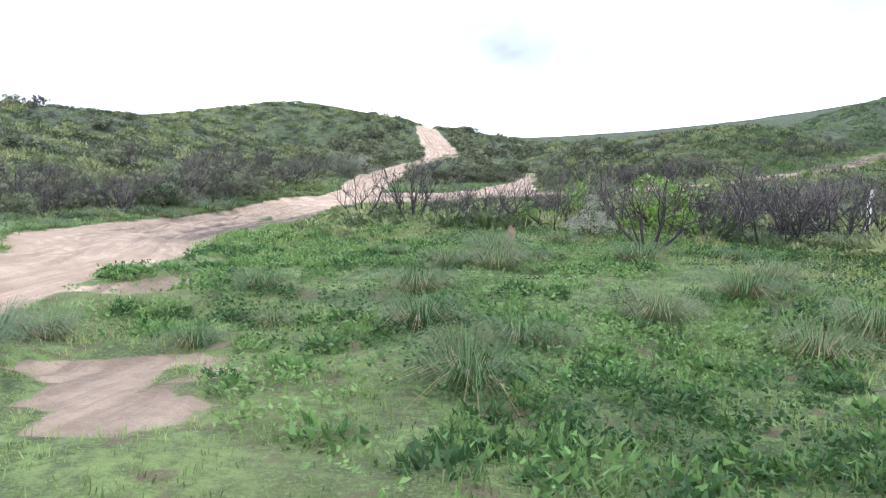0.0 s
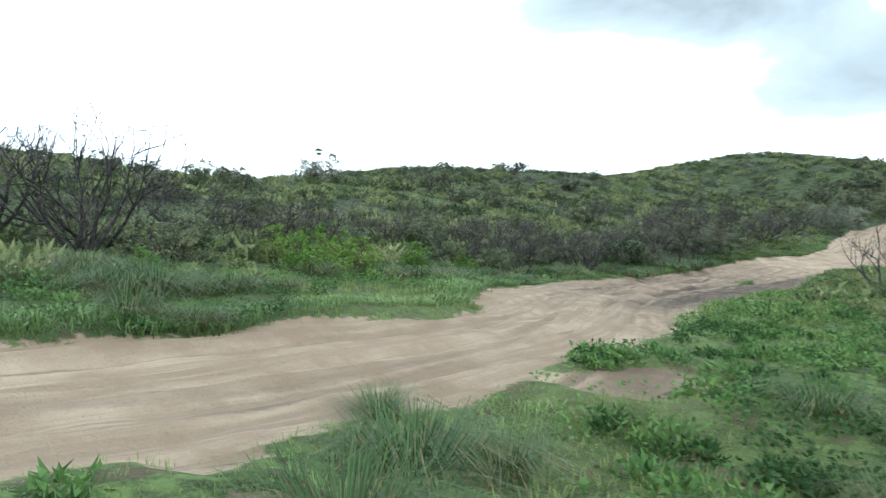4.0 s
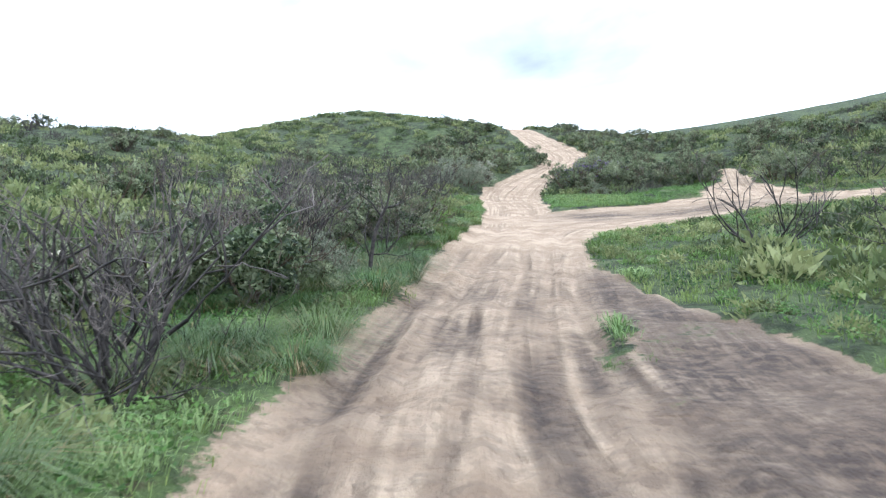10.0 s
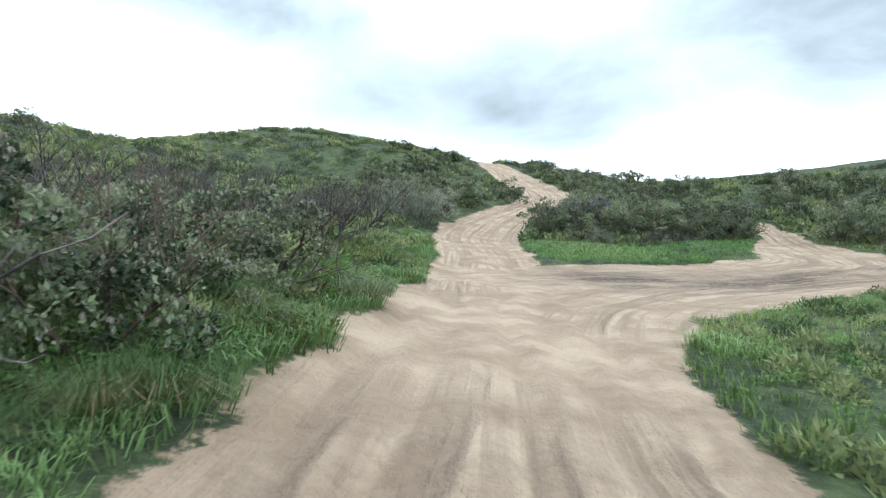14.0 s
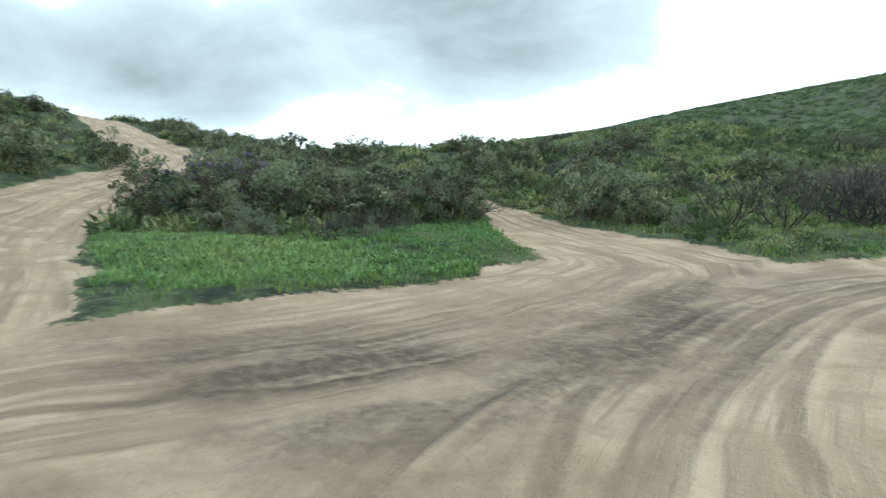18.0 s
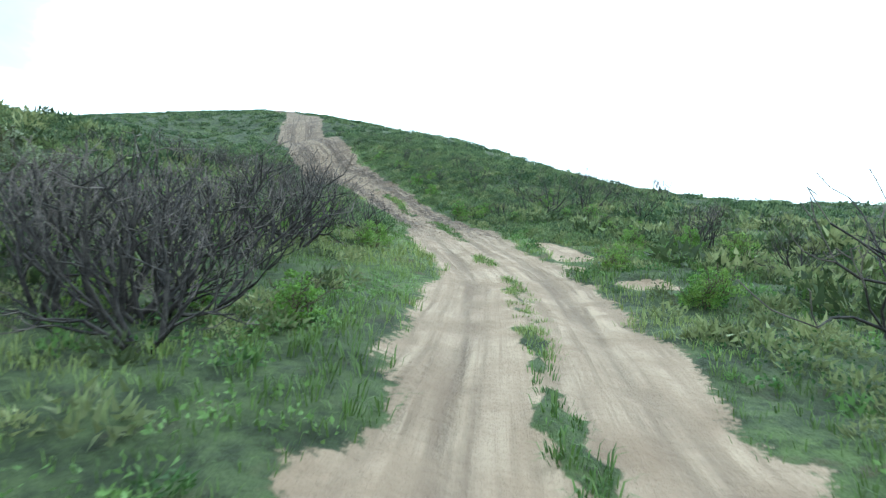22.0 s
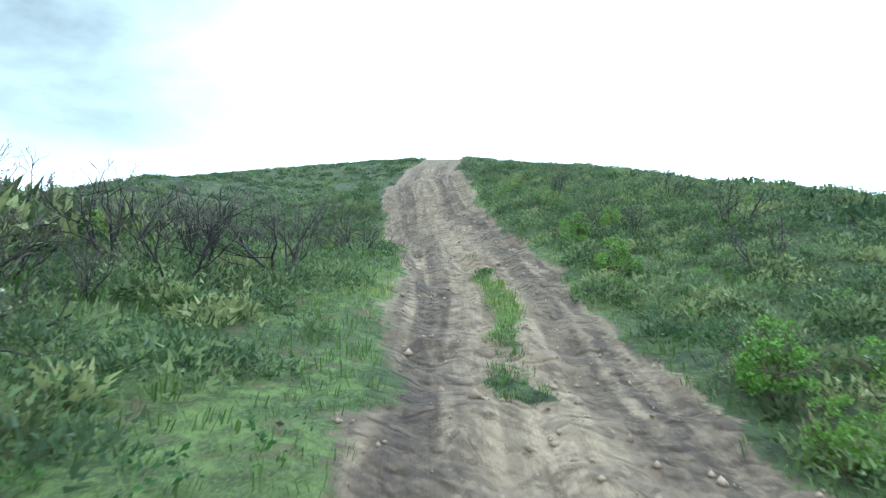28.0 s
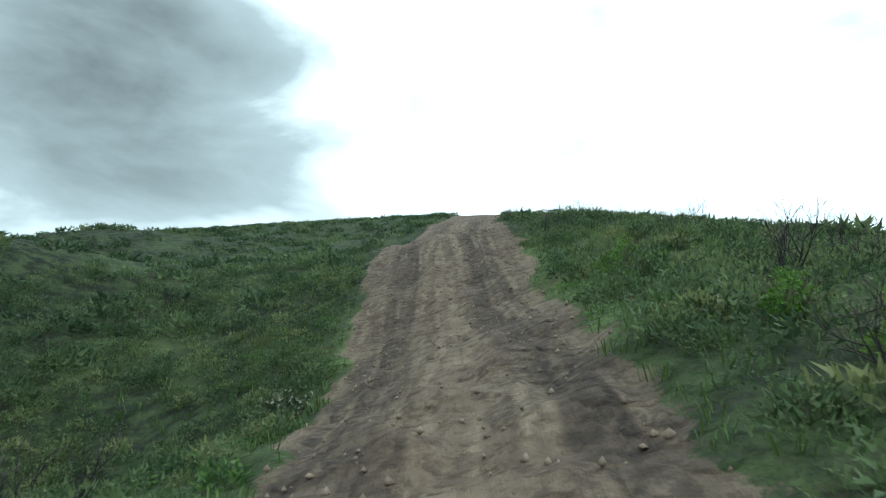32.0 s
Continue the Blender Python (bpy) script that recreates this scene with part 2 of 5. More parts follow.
    rel = math_node(n, l, "ADD", rel, math_node(n, l, "MULTIPLY", rim, 0.45))
    rel = math_node(n, l, "SUBTRACT", rel, math_node(n, l, "MULTIPLY", rut, 0.7))
    rel = math_node(n, l, "ADD", rel, math_node(n, l, "MULTIPLY", lump, 1.3))
    bump(n, l, b, rel, 0.9, 0.08)
    return m


def leaf_material(name, dark, pale, tip, rough=0.65, patch=0.0):
    """Foliage: tone by piece and by plant, with yellowing here and there."""
    m, n, l, b = material(name, rough)
    g, o = n.new("ShaderNodeNewGeometry"), n.new("ShaderNodeObjectInfo")
    c = mix_rgb(n, l, g.outputs["Random Per Island"], dark, pale)
    c = mix_rgb(n, l, ramp(n, l, o.outputs["Random"], 0.3, 1.0, 0.0, 0.55), c, tip)
    if patch:
        a = n.new("ShaderNodeAttribute")
        a.attribute_name = "tint"
        c = mix_rgb(n, l, math_node(n, l, "MULTIPLY", ramp(n, l, a.outputs["Fac"], 0.4, 1.0), patch), c, tip)
        c = mix_rgb(n, l, ramp(n, l, a.outputs["Fac"], 0.15, 0.5, 0.85 * patch, 0.0), c, dark)
    c = mix_rgb(n, l, ramp(n, l, noise_tex(n, l, 9.0, 3.0), 0.45, 0.75, 0.0, 0.5), c, dark)
    l.new(c, b.inputs["Base Color"])
    t = n.new("ShaderNodeBsdfTranslucent")
    l.new(c, t.inputs["Color"])
    s = n.new("ShaderNodeMixShader")
    s.inputs[0].default_value = 0.3
    l.new(b.outputs[0], s.inputs[1])
    l.new(t.outputs[0], s.inputs[2])
    l.new(s.outputs[0], n["Material Output"].inputs[0])
    return m


def bark_material(name, dark, pale, scale=14.0):
    m, n, l, b = material(name, 0.9)
    f = noise_tex(n, l, scale, 6.0, 0.65)
    o = n.new("ShaderNodeObjectInfo")
    c = mix_rgb(n, l, ramp(n, l, f, 0.35, 0.7), dark, pale)
    c = mix_rgb(n, l, math_node(n, l, "MULTIPLY", o.outputs["Random"], 0.5), c, dark)
    l.new(c, b.inputs["Base Color"])
    bump(n, l, b, f, 0.6, 0.02)
    return m


def plain_material(name, colour, rough=0.5, metal=0.0, dirt=0.0, dirt_colour=(0.25, 0.18, 0.12), coat=0.0):
    m, n, l, b = material(name, rough)
    b.inputs["Metallic"].default_value, b.inputs["Coat Weight"].default_value = metal, coat
    f = noise_tex(n, l, 4.0, 6.0, 0.6)
    l.new(mix_rgb(n, l, ramp(n, l, f, 0.4, 0.75, 0.02, max(dirt, 0.06)), colour, dirt_colour), b.inputs["Base Color"])
    l.new(ramp(n, l, noise_tex(n, l, 17.0), 0.3, 0.7, max(rough - 0.08, 0.03), min(rough + 0.12, 1.0)), b.inputs["Roughness"])
    return m


SAND_DARK, SAND_PALE = (0.222, 0.161, 0.105), (0.365, 0.282, 0.194)
M_GROUND = ground_material()
M_GRASS = leaf_material("grass_blade", (0.038, 0.074, 0.016), (0.18, 0.29, 0.058), (0.22, 0.25, 0.08), patch=0.7)
M_VERGE = leaf_material("verge_blade", (0.070, 0.135, 0.040), (0.20, 0.32, 0.095), (0.24, 0.30, 0.12), patch=0.4)
M_TUSSOCK = leaf_material("tussock_blade", (0.026, 0.058, 0.016), (0.085, 0.150, 0.042), (0.15, 0.17, 0.07), 0.5)
M_STRAW = leaf_material("withered_blade", (0.14, 0.10, 0.05), (0.30, 0.23, 0.12), (0.34, 0.27, 0.15), 0.7)
M_OLIVE = leaf_material("olive_blade", (0.075, 0.095, 0.024), (0.22, 0.255, 0.070), (0.27, 0.26, 0.10), patch=0.6)
M_WEED = leaf_material("weed_leaf", (0.020, 0.048, 0.014), (0.115, 0.225, 0.052), (0.15, 0.235, 0.065), patch=0.8)
M_SCRUB = leaf_material("heath_leaf", (0.017, 0.031, 0.011), (0.145, 0.200, 0.068), (0.235, 0.255, 0.105), patch=0.85)
M_HILL = leaf_material("hill_heath_leaf", (0.024, 0.046, 0.019), (0.108, 0.165, 0.066), (0.180, 0.220, 0.090), patch=0.75)
M_DULL = leaf_material("dry_scrub_twig", (0.022, 0.021, 0.019), (0.090, 0.082, 0.072), (0.065, 0.075, 0.042), 0.9, patch=0.8)
M_BUSH = leaf_material("bush_leaf", (0.009, 0.018, 0.008), (0.120, 0.162, 0.068), (0.225, 0.250, 0.140), 0.5, patch=0.75)
M_BRIGHT = leaf_material("fresh_leaf", (0.055, 0.115, 0.018), (0.17, 0.30, 0.045), (0.22, 0.30, 0.06), 0.55)
M_SILVER = leaf_material("silvery_leaf", (0.07, 0.085, 0.05), (0.24, 0.26, 0.18), (0.36, 0.36, 0.28), 0.6)
M_FLOWER = leaf_material("pale_flower", (0.35, 0.33, 0.24), (0.62, 0.60, 0.48), (0.55, 0.52, 0.36), 0.7)
M_TIP = leaf_material("pale_tip", (0.13, 0.125, 0.085), (0.33, 0.31, 0.24), (0.28, 0.25, 0.20), 0.7)
M_BARK = bark_material("charred_bark", (0.014, 0.013, 0.012), (0.075, 0.066, 0.058))
M_TWIG = bark_material("grey_twig", (0.048, 0.042, 0.038), (0.185, 0.158, 0.136), 8.0)
M_STEM = bark_material("bush_stem", (0.045, 0.033, 0.022), (0.14, 0.105, 0.07))
M_WOOD = bark_material("weathered_wood", (0.09, 0.06, 0.04), (0.38, 0.27, 0.17), 10.0)

# ---- lie of the land ----
TRACK_SPOTS = [
    (9.3, -35.3, 0), (7, -31.8, -0.05), (1.6, -27.2, 0.25), (0.2, -22.7, 0.2), (0, -16.8, 0), (-0.1, -11, -0.1), (-0.1, -4, 0), (0.2, 1.6, 0.3),
    (1, 5, 0.35), (2.75, 8, 0.35), (5.7, 10.7, 0.4), (8.9, 12.5, 0.55), (12.4, 13.7, 0.85), (16.4, 14.6, 1.1), (20.4, 15.3, 1.4), (24.2, 15.9, 1.75),
    (27.8, 16.7, 2.05), (32.5, 18.2, 2.65), (36.9, 20, 3.38), (40.3, 21.8, 3.94), (43.5, 23.4, 4.6), (46.7, 25, 5.31), (49.4, 26.5, 6),
    (56.2, 30.4, 7.74), (66, 35.5, 11.49), (73, 39.5, 13.36), (78, 42, 13.56), (90, 48.5, 18.4), (101, 54, 21.65), (112, 60, 24.54), (140, 78, 32.05),
]
WEST_SPOTS = [
    (8.7, -25.3, 0), (4.5, -28.4, -0.1), (10.5, -18.6, 0.3), (-1.2, 12.7, 0.65), (2.3, 26.2, 1.63), (-1.4, 27.4, 2.21), (14.6, 27.2, 2.26),
    (10.5, 19.2, 1.28), (8.2, 21.5, 1.43), (8.1, 42, 4.56), (1.9, 79, 10.88), (-21.8, 77, 14.69), (-4, 100, 14.25), (-32, 29, 7.94), (-27, 33, 7.6),
    (-32, 0.4, 4.89), (-30, -9, 3.8), (-31, -21, 4.71), (-24, 42, 7.7), (10, 75, 10.28), (-7, -10, 0.44), (-8, 0, 1.21), (-8, 8, 1.42),
    (-9, -25, 0.66), (-40, -60, 2.95), (-50, 60, 8.76), (-45, 5, 5.05), (-45, 25, 8.46), (-14, 55, 6.29), (-10, 62, 10.5), (-15, -40, 1.85),
    (-45, -25, 4.29), (-20, 20, 4.12), (-18, 5, 2.85),
]
EAST_SPOTS = [
    (19, 78, 8.06), (28, 66, 7.38), (42, 62, 9.45), (57, 59, 8.47), (46, 48.5, 9.65), (60, 50, 11.38), (78, 52, 13.78), (64, 58, 9.83),
    (90, 62, 17.32), (88, 32, 15.7), (40, 36, 8), (70, 16, 7.61), (59, 6, 5.47), (76, -8, 6.54), (77, 20, 10.49), (17, -8, 0.4), (20, 8, 0.99),
    (30, 4, 1.47), (40, -25, 1.11), (20, -60, 0), (120, 30, 16.48), (130, 80, 29.64), (20, 120, 6.82), (33, 8, 2.5), (55, 36, 5.11), (62, 44, 8.75),
    (66, 24, 10.07), (58, 20, 8.23), (72, 32, 12.75), (100, 15, 9.48), (105, -20, 2.57), (75, 70, 16.23), (65, 30, 10.81), (82, 28, 13.85),
    (60, 106, 9.42), (92, 104, 21.16),
]
spots = np.array(TRACK_SPOTS + WEST_SPOTS + EAST_SPOTS, float)


def swell(dx, dy):
    return np.sqrt(dx * dx + dy * dy + 9.0)


def smooth(v, lo, hi):
    s = np.clip((v - lo) / (hi - lo), 0, 1)
    return s * s * (3 - 2 * s)


k = len(spots)
lhs = np.zeros((k + 3, k + 3))
lhs[:k, :k] = swell(spots[:, 0, None] - spots[:, 0], spots[:, 1, None] - spots[:, 1]) - 0.25 * np.eye(k)
lhs[:k, k], lhs[:k, k + 1:] = 1, spots[:, :2]
lhs[k:, :k] = lhs[:k, k:].T
weight = np.linalg.solve(lhs, np.r_[spots[:, 2], 0, 0, 0])


def land(x, y):
    z = weight[k] + weight[k + 1] * x + weight[k + 2] * y
    for (sx, sy, _), w in zip(spots, weight):
        z = z + w * swell(x - sx, y - sy)
    far = smooth(np.hypot(x - 30, y - 20), 150, 380)
    return z * (1 - far) + 2.0 * far


def cell(ix, iy, seed):
    v = np.sin(ix * 127.1 + iy * 311.7 + seed * 74.7) * 43758.5453
    return v - np.floor(v)


def rough(x, y, size, seed=0):
    """Value noise between 0 and 1, with cells of the given size."""
    u, v = x / size, y / size
    i, j = np.floor(u), np.floor(v)
    a, b = u - i, v - j
    a, b = a * a * (3 - 2 * a), b * b * (3 - 2 * b)
    return ((cell(i, j, seed) * (1 - a) + cell(i + 1, j, seed) * a) * (1 - b)
            + (cell(i, j + 1, seed) * (1 - a) + cell(i + 1, j + 1, seed) * a) * b)


# wheel tracks over sand: x, y, half width
LANES = [
    [(0.8, -90, 2.0), (1.2, -45, 2.0), (1.9, -34, 1.9), (2.6, -28, 1.5), (2.7, -24, 1.4), (1.3, -20, 2.3), (0.3, -16, 2.1), (-0.3, -12, 1.6), (-0.2, -7, 1.6), (0.3, -1, 1.7), (0.6, 5, 1.7)],
    [(0.6, 5, 1.7), (0.7, 12, 1.6), (0.8, 18, 1.7), (0.6, 24, 1.9), (1.0, 28, 2.0), (2.2, 33, 1.8), (4.5, 39, 1.7), (6.2, 43.5, 2.0), (5.6, 50, 2.0), (3.8, 60, 1.8), (2.2, 72, 1.6), (1.4, 84, 1.5), (2, 120, 1.5)],
    [(0.6, 2, 1.6), (1.9, 7, 2.2), (4.6, 11, 2.9), (8.3, 13.3, 2.6), (12.0, 14.3, 1.9), (16.2, 14.2, 1.45)],
    [(1.6, 13, 2.6), (5.2, 13.6, 2.9), (9.5, 15.2, 2.4), (12.3, 17, 2.2), (12.9, 20.5, 1.9), (14.0, 24, 1.2), (14.9, 27.3, 0.65), (15.5, 30, 0.45)],
]
CLIMB = [(16.2, 14.2, 1.45), (20.5, 14.9, 1.35), (25.6, 15.7, 1.4), (29.5, 16.5, 1.38), (36.8, 19.2, 1.42), (43.0, 22.5, 1.3), (47.2, 24.8, 1.3), (55.0, 29.8, 1.5), (63.7, 35.3, 1.95), (73.5, 41.5, 2.4), (83.5, 46.7, 2.4), (95, 52, 2.4), (112, 60, 2.4), (126, 69, 2.5), (142, 79.5, 2.5)]


def eased(lane):
    """The lane with rounded bends."""
    q = np.array([lane[0], *lane, lane[-1]], float)
    out = []
    for a, b, c, d in zip(q, q[1:], q[2:], q[3:]):
        for s in (0, 1 / 3, 2 / 3):
            out.append(tuple(0.5 * (2 * b + (c - a) * s + (2 * a - 5 * b + 4 * c - d) * s * s + (3 * b - a - 3 * c + d) * s ** 3)))
    return out + [tuple(q[-1])]


LANES, CLIMB = [eased(lane) for lane in LANES], eased(CLIMB)


def off_lane(x, y, lane):
    """Distance from the edge (negative inside), signed distance from the middle and way along, to the nearest bit of a lane."""
    best, side, along = np.full(x.shape, 1e9), np.zeros(x.shape), np.zeros(x.shape)
    run = 0.0
    for (ax, ay, aw), (bx, by, bw) in zip(lane, lane[1:]):
        dx, dy = bx - ax, by - ay
        size = math.hypot(dx, dy)
        s = np.clip(((x - ax) * dx + (y - ay) * dy) / size ** 2, 0, 1)
        px, py = x - ax - s * dx, y - ay - s * dy
        d = np.hypot(px, py) - (aw + (bw - aw) * s)
        near = d < best
        best = np.where(near, d, best)
        side = np.where(near, (px * dy - py * dx) / size, side)
        along = np.where(near, run + s * size, along)
        run += size
    return best, side, along


# the line along which the ground is seen from close by
WAY = [(9.5, -36, 0), (8.2, -33, 0), (5, -29.8, 0), (1.6, -27, 0), (0.2, -22, 0), (-0.1, -10, 0), (0.2, 2, 0), (3, 8.5, 0), (9, 12.6, 0), (20, 15.2, 0), (28, 16.8, 0), (37, 20, 0), (50, 27, 0), (62, 33.5, 0)]


def way_off(x, y):
    return off_lane(np.asarray(x, float), np.asarray(y, float), WAY)[0]


def cover(x, y):
    """Sand, damp mud, scrub with its painted gap shade, and the wheel ruts' depth at places of the ground."""
    wob = (rough(x, y, 1.3, 3) - 0.5) * 0.9 + (rough(x, y, 0.45, 4) - 0.5) * 0.5
    d, near_e, next_e = np.full(x.shape, 1e9), np.full(x.shape, 1e9), np.full(x.shape, 1e9)
    lane_s, lane_a = np.zeros(x.shape), np.zeros(x.shape)
    rut, damp = np.zeros(x.shape), np.zeros(x.shape)
    for i, lane in enumerate(LANES + [CLIMB]):
        e, s, a = off_lane(x, y, lane)
        inside = smooth(-e, -0.4, 0.5)
        ls, la = s, a
        edge = e + 0.5 * (rough(x, y, 2.0, 90) - 0.5)
        closer = edge < near_e
        next_e = np.where(closer, near_e, np.minimum(next_e, edge))
        near_e, lane_s, lane_a = np.where(closer, edge, near_e), np.where(closer, ls, lane_s), np.where(closer, la, lane_a)
        wave = (rough(a, a * 0, 6.0, 9 + i) - 0.5) * 0.5
        lines = np.zeros(x.shape)
        for middle, wide in ((-0.78, 0.20), (0.72, 0.20), (-1.35, 0.13), (1.25, 0.14), (0.1, 0.12)):
            lines = np.maximum(lines, np.exp(-((s - middle - wave) / wide) ** 2) * (0.55 + 0.45 * rough(a, s * 0, 2.5, int(50 + middle * 10))))
        depth = (0.13, 0.06, 0.02, 0.02, 0.07)[i]
        open_end = smooth(a, 0.5, 3.5) if i in (2, 3) else 1.0
        rut = np.maximum(rut, inside * lines * depth * open_end)
        churn = rough(x, y, 0.8, 21) * 0.6 + rough(x, y, 0.3, 22) * 0.4
        if i == 0:      # churned mud on the level stretch
            wet = smooth(y, -22, -14) * (1 - 0.75 * smooth(y, -8, -3)) * (1 - smooth(y, -2, 3))
            bands = np.zeros(x.shape)
            for middle, wide in ((-1.25, 0.22), (-0.42, 0.36), (0.45, 0.22), (1.15, 0.30)):
                bands = np.maximum(bands, np.exp(-((s - middle - wave) / wide) ** 4) * smooth(rough(a, s * 0, 1.7, int(70 + middle * 10)), 0.2, 0.5))
            rut = np.maximum(rut, inside * wet * bands * 0.11)
            damp = np.maximum(damp, inside * wet * np.maximum(bands * (0.75 + 0.25 * smooth(churn, 0.38, 0.52)), 0.06 + smooth(churn, 0.5, 0.75) * 0.35))
        if i == 4:      # darker, broken soil on the steep part
            wet = smooth(x, 33, 41)
            damp = np.maximum(damp, smooth(-e, -0.9, 0.2) * wet * (0.58 + 0.42 * np.maximum(np.exp(-((s + 0.95) / 0.45) ** 4), np.exp(-((s - 0.95) / 0.42) ** 4))) * (0.7 + 0.3 * smooth(churn, 0.25, 0.6)) * (1 - 0.55 * np.exp(-(s / 0.42) ** 2) * smooth(churn, 0.35, 0.6)))
            damp = np.maximum(damp, inside * lines * 0.45)
            e = np.where((np.abs(s - 0.05 + 0.3 * (rough(a, a * 0, 3.0, 34) - 0.5)) < 0.04 + 0.26 * rough(x, y, 0.5, 35)) & (rough(a, a * 0, 1.1, 33) * 0.5 + rough(a, a * 0, 3.5, 36) * 0.5 > 0.40 + 0.1 * smooth(x, 30, 36)) & (x > 17) & (x < 49), 0.05, e)
        if i in (2, 3):
            trod = smooth(0.6 * rough(a * 0.35, s * 1.6, 1.0, 23) + 0.4 * rough(a * 0.8, s * 4.0, 1.0, 25), 0.34, 0.62)
            strip = np.exp(-((y - 13.4 - 0.1 * (x - 5)) / 2.3) ** 2) * smooth(x, 0.5, 3.5) * (1 - smooth(x, 13, 17))
            damp = np.maximum(damp, inside * strip * (0.22 + 0.66 * trod) * (0.55, 1.0)[i - 2])
        d = np.minimum(d, e)
    calm = smooth(next_e - near_e, 0.25, 1.1)
    # rutted dark verge beside the level stretch
    half = 0.95 - 0.065 * np.clip(y + 12, 0, 9)
    verge = smooth(half + 0.3 - np.abs(x - 2.15 + 0.04 * (y + 12) + 0.35 * (rough(x, y, 1.5, 42) - 0.5)), 0, 0.6) * smooth(y, -22, -18) * (1 - smooth(y, -5, -2))
    d = np.where(verge > 0.4, np.minimum(d, -0.5 + 0.4 * rough(x, y, 1.6, 41)), d)
    damp = np.maximum(damp, verge * (0.85 + 0.15 * smooth(rough(x, y, 0.5, 40), 0.3, 0.6)))
    # bare places among the turf near the start, sand washed out below the climb
    bare = smooth(0.55 * rough(x, y, 1.2, 13) + 0.45 * rough(x, y, 0.5, 16), 0.53, 0.62) * smooth(3.6 - np.hypot(x - 4.9, (y + 29.3) * 0.8), 0, 1.2)
    bare = np.maximum(bare, smooth(rough(x, y, 0.9, 12), 0.42, 0.58) * smooth(0.85 - np.abs(y - 13.8 - (x - 28.5) * 0.37), 0, 0.6) * smooth(4.6 - np.abs(x - 32), 0, 1.5))
    damp = np.maximum(damp, 0.45 * smooth(7 - np.hypot(x - 6, y + 28), 0, 3) * smooth(d, 0.2, 0.8))
    bare = np.maximum(bare, smooth(rough(x, y, 1.0, 14), 0.45, 0.6) * smooth(1.1 - np.hypot(x + 1.1, (y - 11.5) * 0.6), 0, 0.7))
    sand = np.maximum(smooth(-(d + wob * 0.55), -0.5, 0.5), bare)
    # mask for scrub ground, whose colour holds the shade under and between plants
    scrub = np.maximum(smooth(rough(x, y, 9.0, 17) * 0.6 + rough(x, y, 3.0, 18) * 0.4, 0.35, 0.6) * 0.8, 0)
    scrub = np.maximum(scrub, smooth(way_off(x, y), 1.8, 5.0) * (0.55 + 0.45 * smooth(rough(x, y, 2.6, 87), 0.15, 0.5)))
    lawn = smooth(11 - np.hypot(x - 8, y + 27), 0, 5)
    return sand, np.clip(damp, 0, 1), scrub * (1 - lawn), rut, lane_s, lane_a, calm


def relief(x, y, sand, rut):
    hum = (rough(x, y, 2.2, 5) - 0.5) * 0.22 + (rough(x, y, 0.8, 6) - 0.5) * 0.10 + (rough(x, y, 0.35, 7) - 0.5) * 0.05
    loose = (rough(x, y, 0.6, 8) - 0.5) * 0.05 + (rough(x, y, 0.25, 2) - 0.5) * 0.025
    loose = loose * (1 + 3.4 * smooth(x, 34, 42) + 0.8 * smooth(y, -20, -14) * (1 - smooth(y, -3, 2)))
    return hum * (1 - sand) + loose * sand - rut + 0.07 * (1 - sand)


def ground_z(x, y):
    x, y = np.asarray(x, float), np.asarray(y, float)
    sand, _, _, rut, _, _, _ = cover(x, y)
    return land(x, y) + relief(x, y, sand, rut)


def axis(lo, hi, step, reach):
    inner = list(np.arange(lo, hi, step))
    out, s = [], step
    a = hi
    while a < reach:
        out.append(a)
        s *= 1.06
        a += s
    low, s, a = [], step, lo
    while a > -reach:
        s *= 1.075
        a -= s
        low.append(a)
    return np.array(low[::-1] + inner + out)


gx, gy = axis(-9, 60, 0.2, 2600), axis(-36, 38, 0.2, 2600)
X, Y = np.meshgrid(gx, gy)
sand, damp, scrub, rut, lane_s, lane_a, calm = cover(X, Y)
Z = land(X, Y) + relief(X, Y, sand, rut)
churn = smooth(-off_lane(X, Y, CLIMB)[0], -0.9, 0.3) * smooth(X, 32, 40)
churn = np.maximum(churn, 0.55 * smooth(-off_lane(X, Y, LANES[0])[0], -0.9, 0.2) * smooth(Y, -22, -15) * (1 - smooth(Y, -4, 2)))
churn = np.maximum(churn, 0.7 * damp * smooth(-off_lane(X, Y, LANES[3])[0], -0.3, 0.5))
rows_n, cols_n = X.shape
idx = np.arange(rows_n * cols_n).reshape(rows_n, cols_n)
quads = np.stack([idx[:-1, :-1], idx[:-1, 1:], idx[1:, 1:], idx[1:, :-1]], -1).reshape(-1, 4)


def mesh_of(name, verts, faces, sides, mat, smooth_shade=False, **values):
    """A mesh from arrays: faces is flat, with that many corners each; values: one number a vertex, kept as attributes."""
    me = bpy.data.meshes.new(name)
    verts, faces = np.asarray(verts, np.float32), np.asarray(faces, np.int32).ravel()
    me.vertices.add(len(verts))
    me.vertices.foreach_set("co", verts.ravel())
    count = len(faces) // sides
    me.loops.add(len(faces))
    me.loops.foreach_set("vertex_index", faces)
    me.polygons.add(count)
    me.polygons.foreach_set("loop_start", np.arange(0, count * sides, sides, dtype=np.int32))
    me.polygons.foreach_set("loop_total", np.full(count, sides, np.int32))
    me.update(calc_edges=True)
    if smooth_shade:
        me.polygons.foreach_set("use_smooth", np.ones(count, bool))
    for key, v in values.items():
        me.attributes.new(key, "FLOAT", "POINT").data.foreach_set("value", np.asarray(v, np.float32).ravel())
    me.materials.append(mat)
    return me


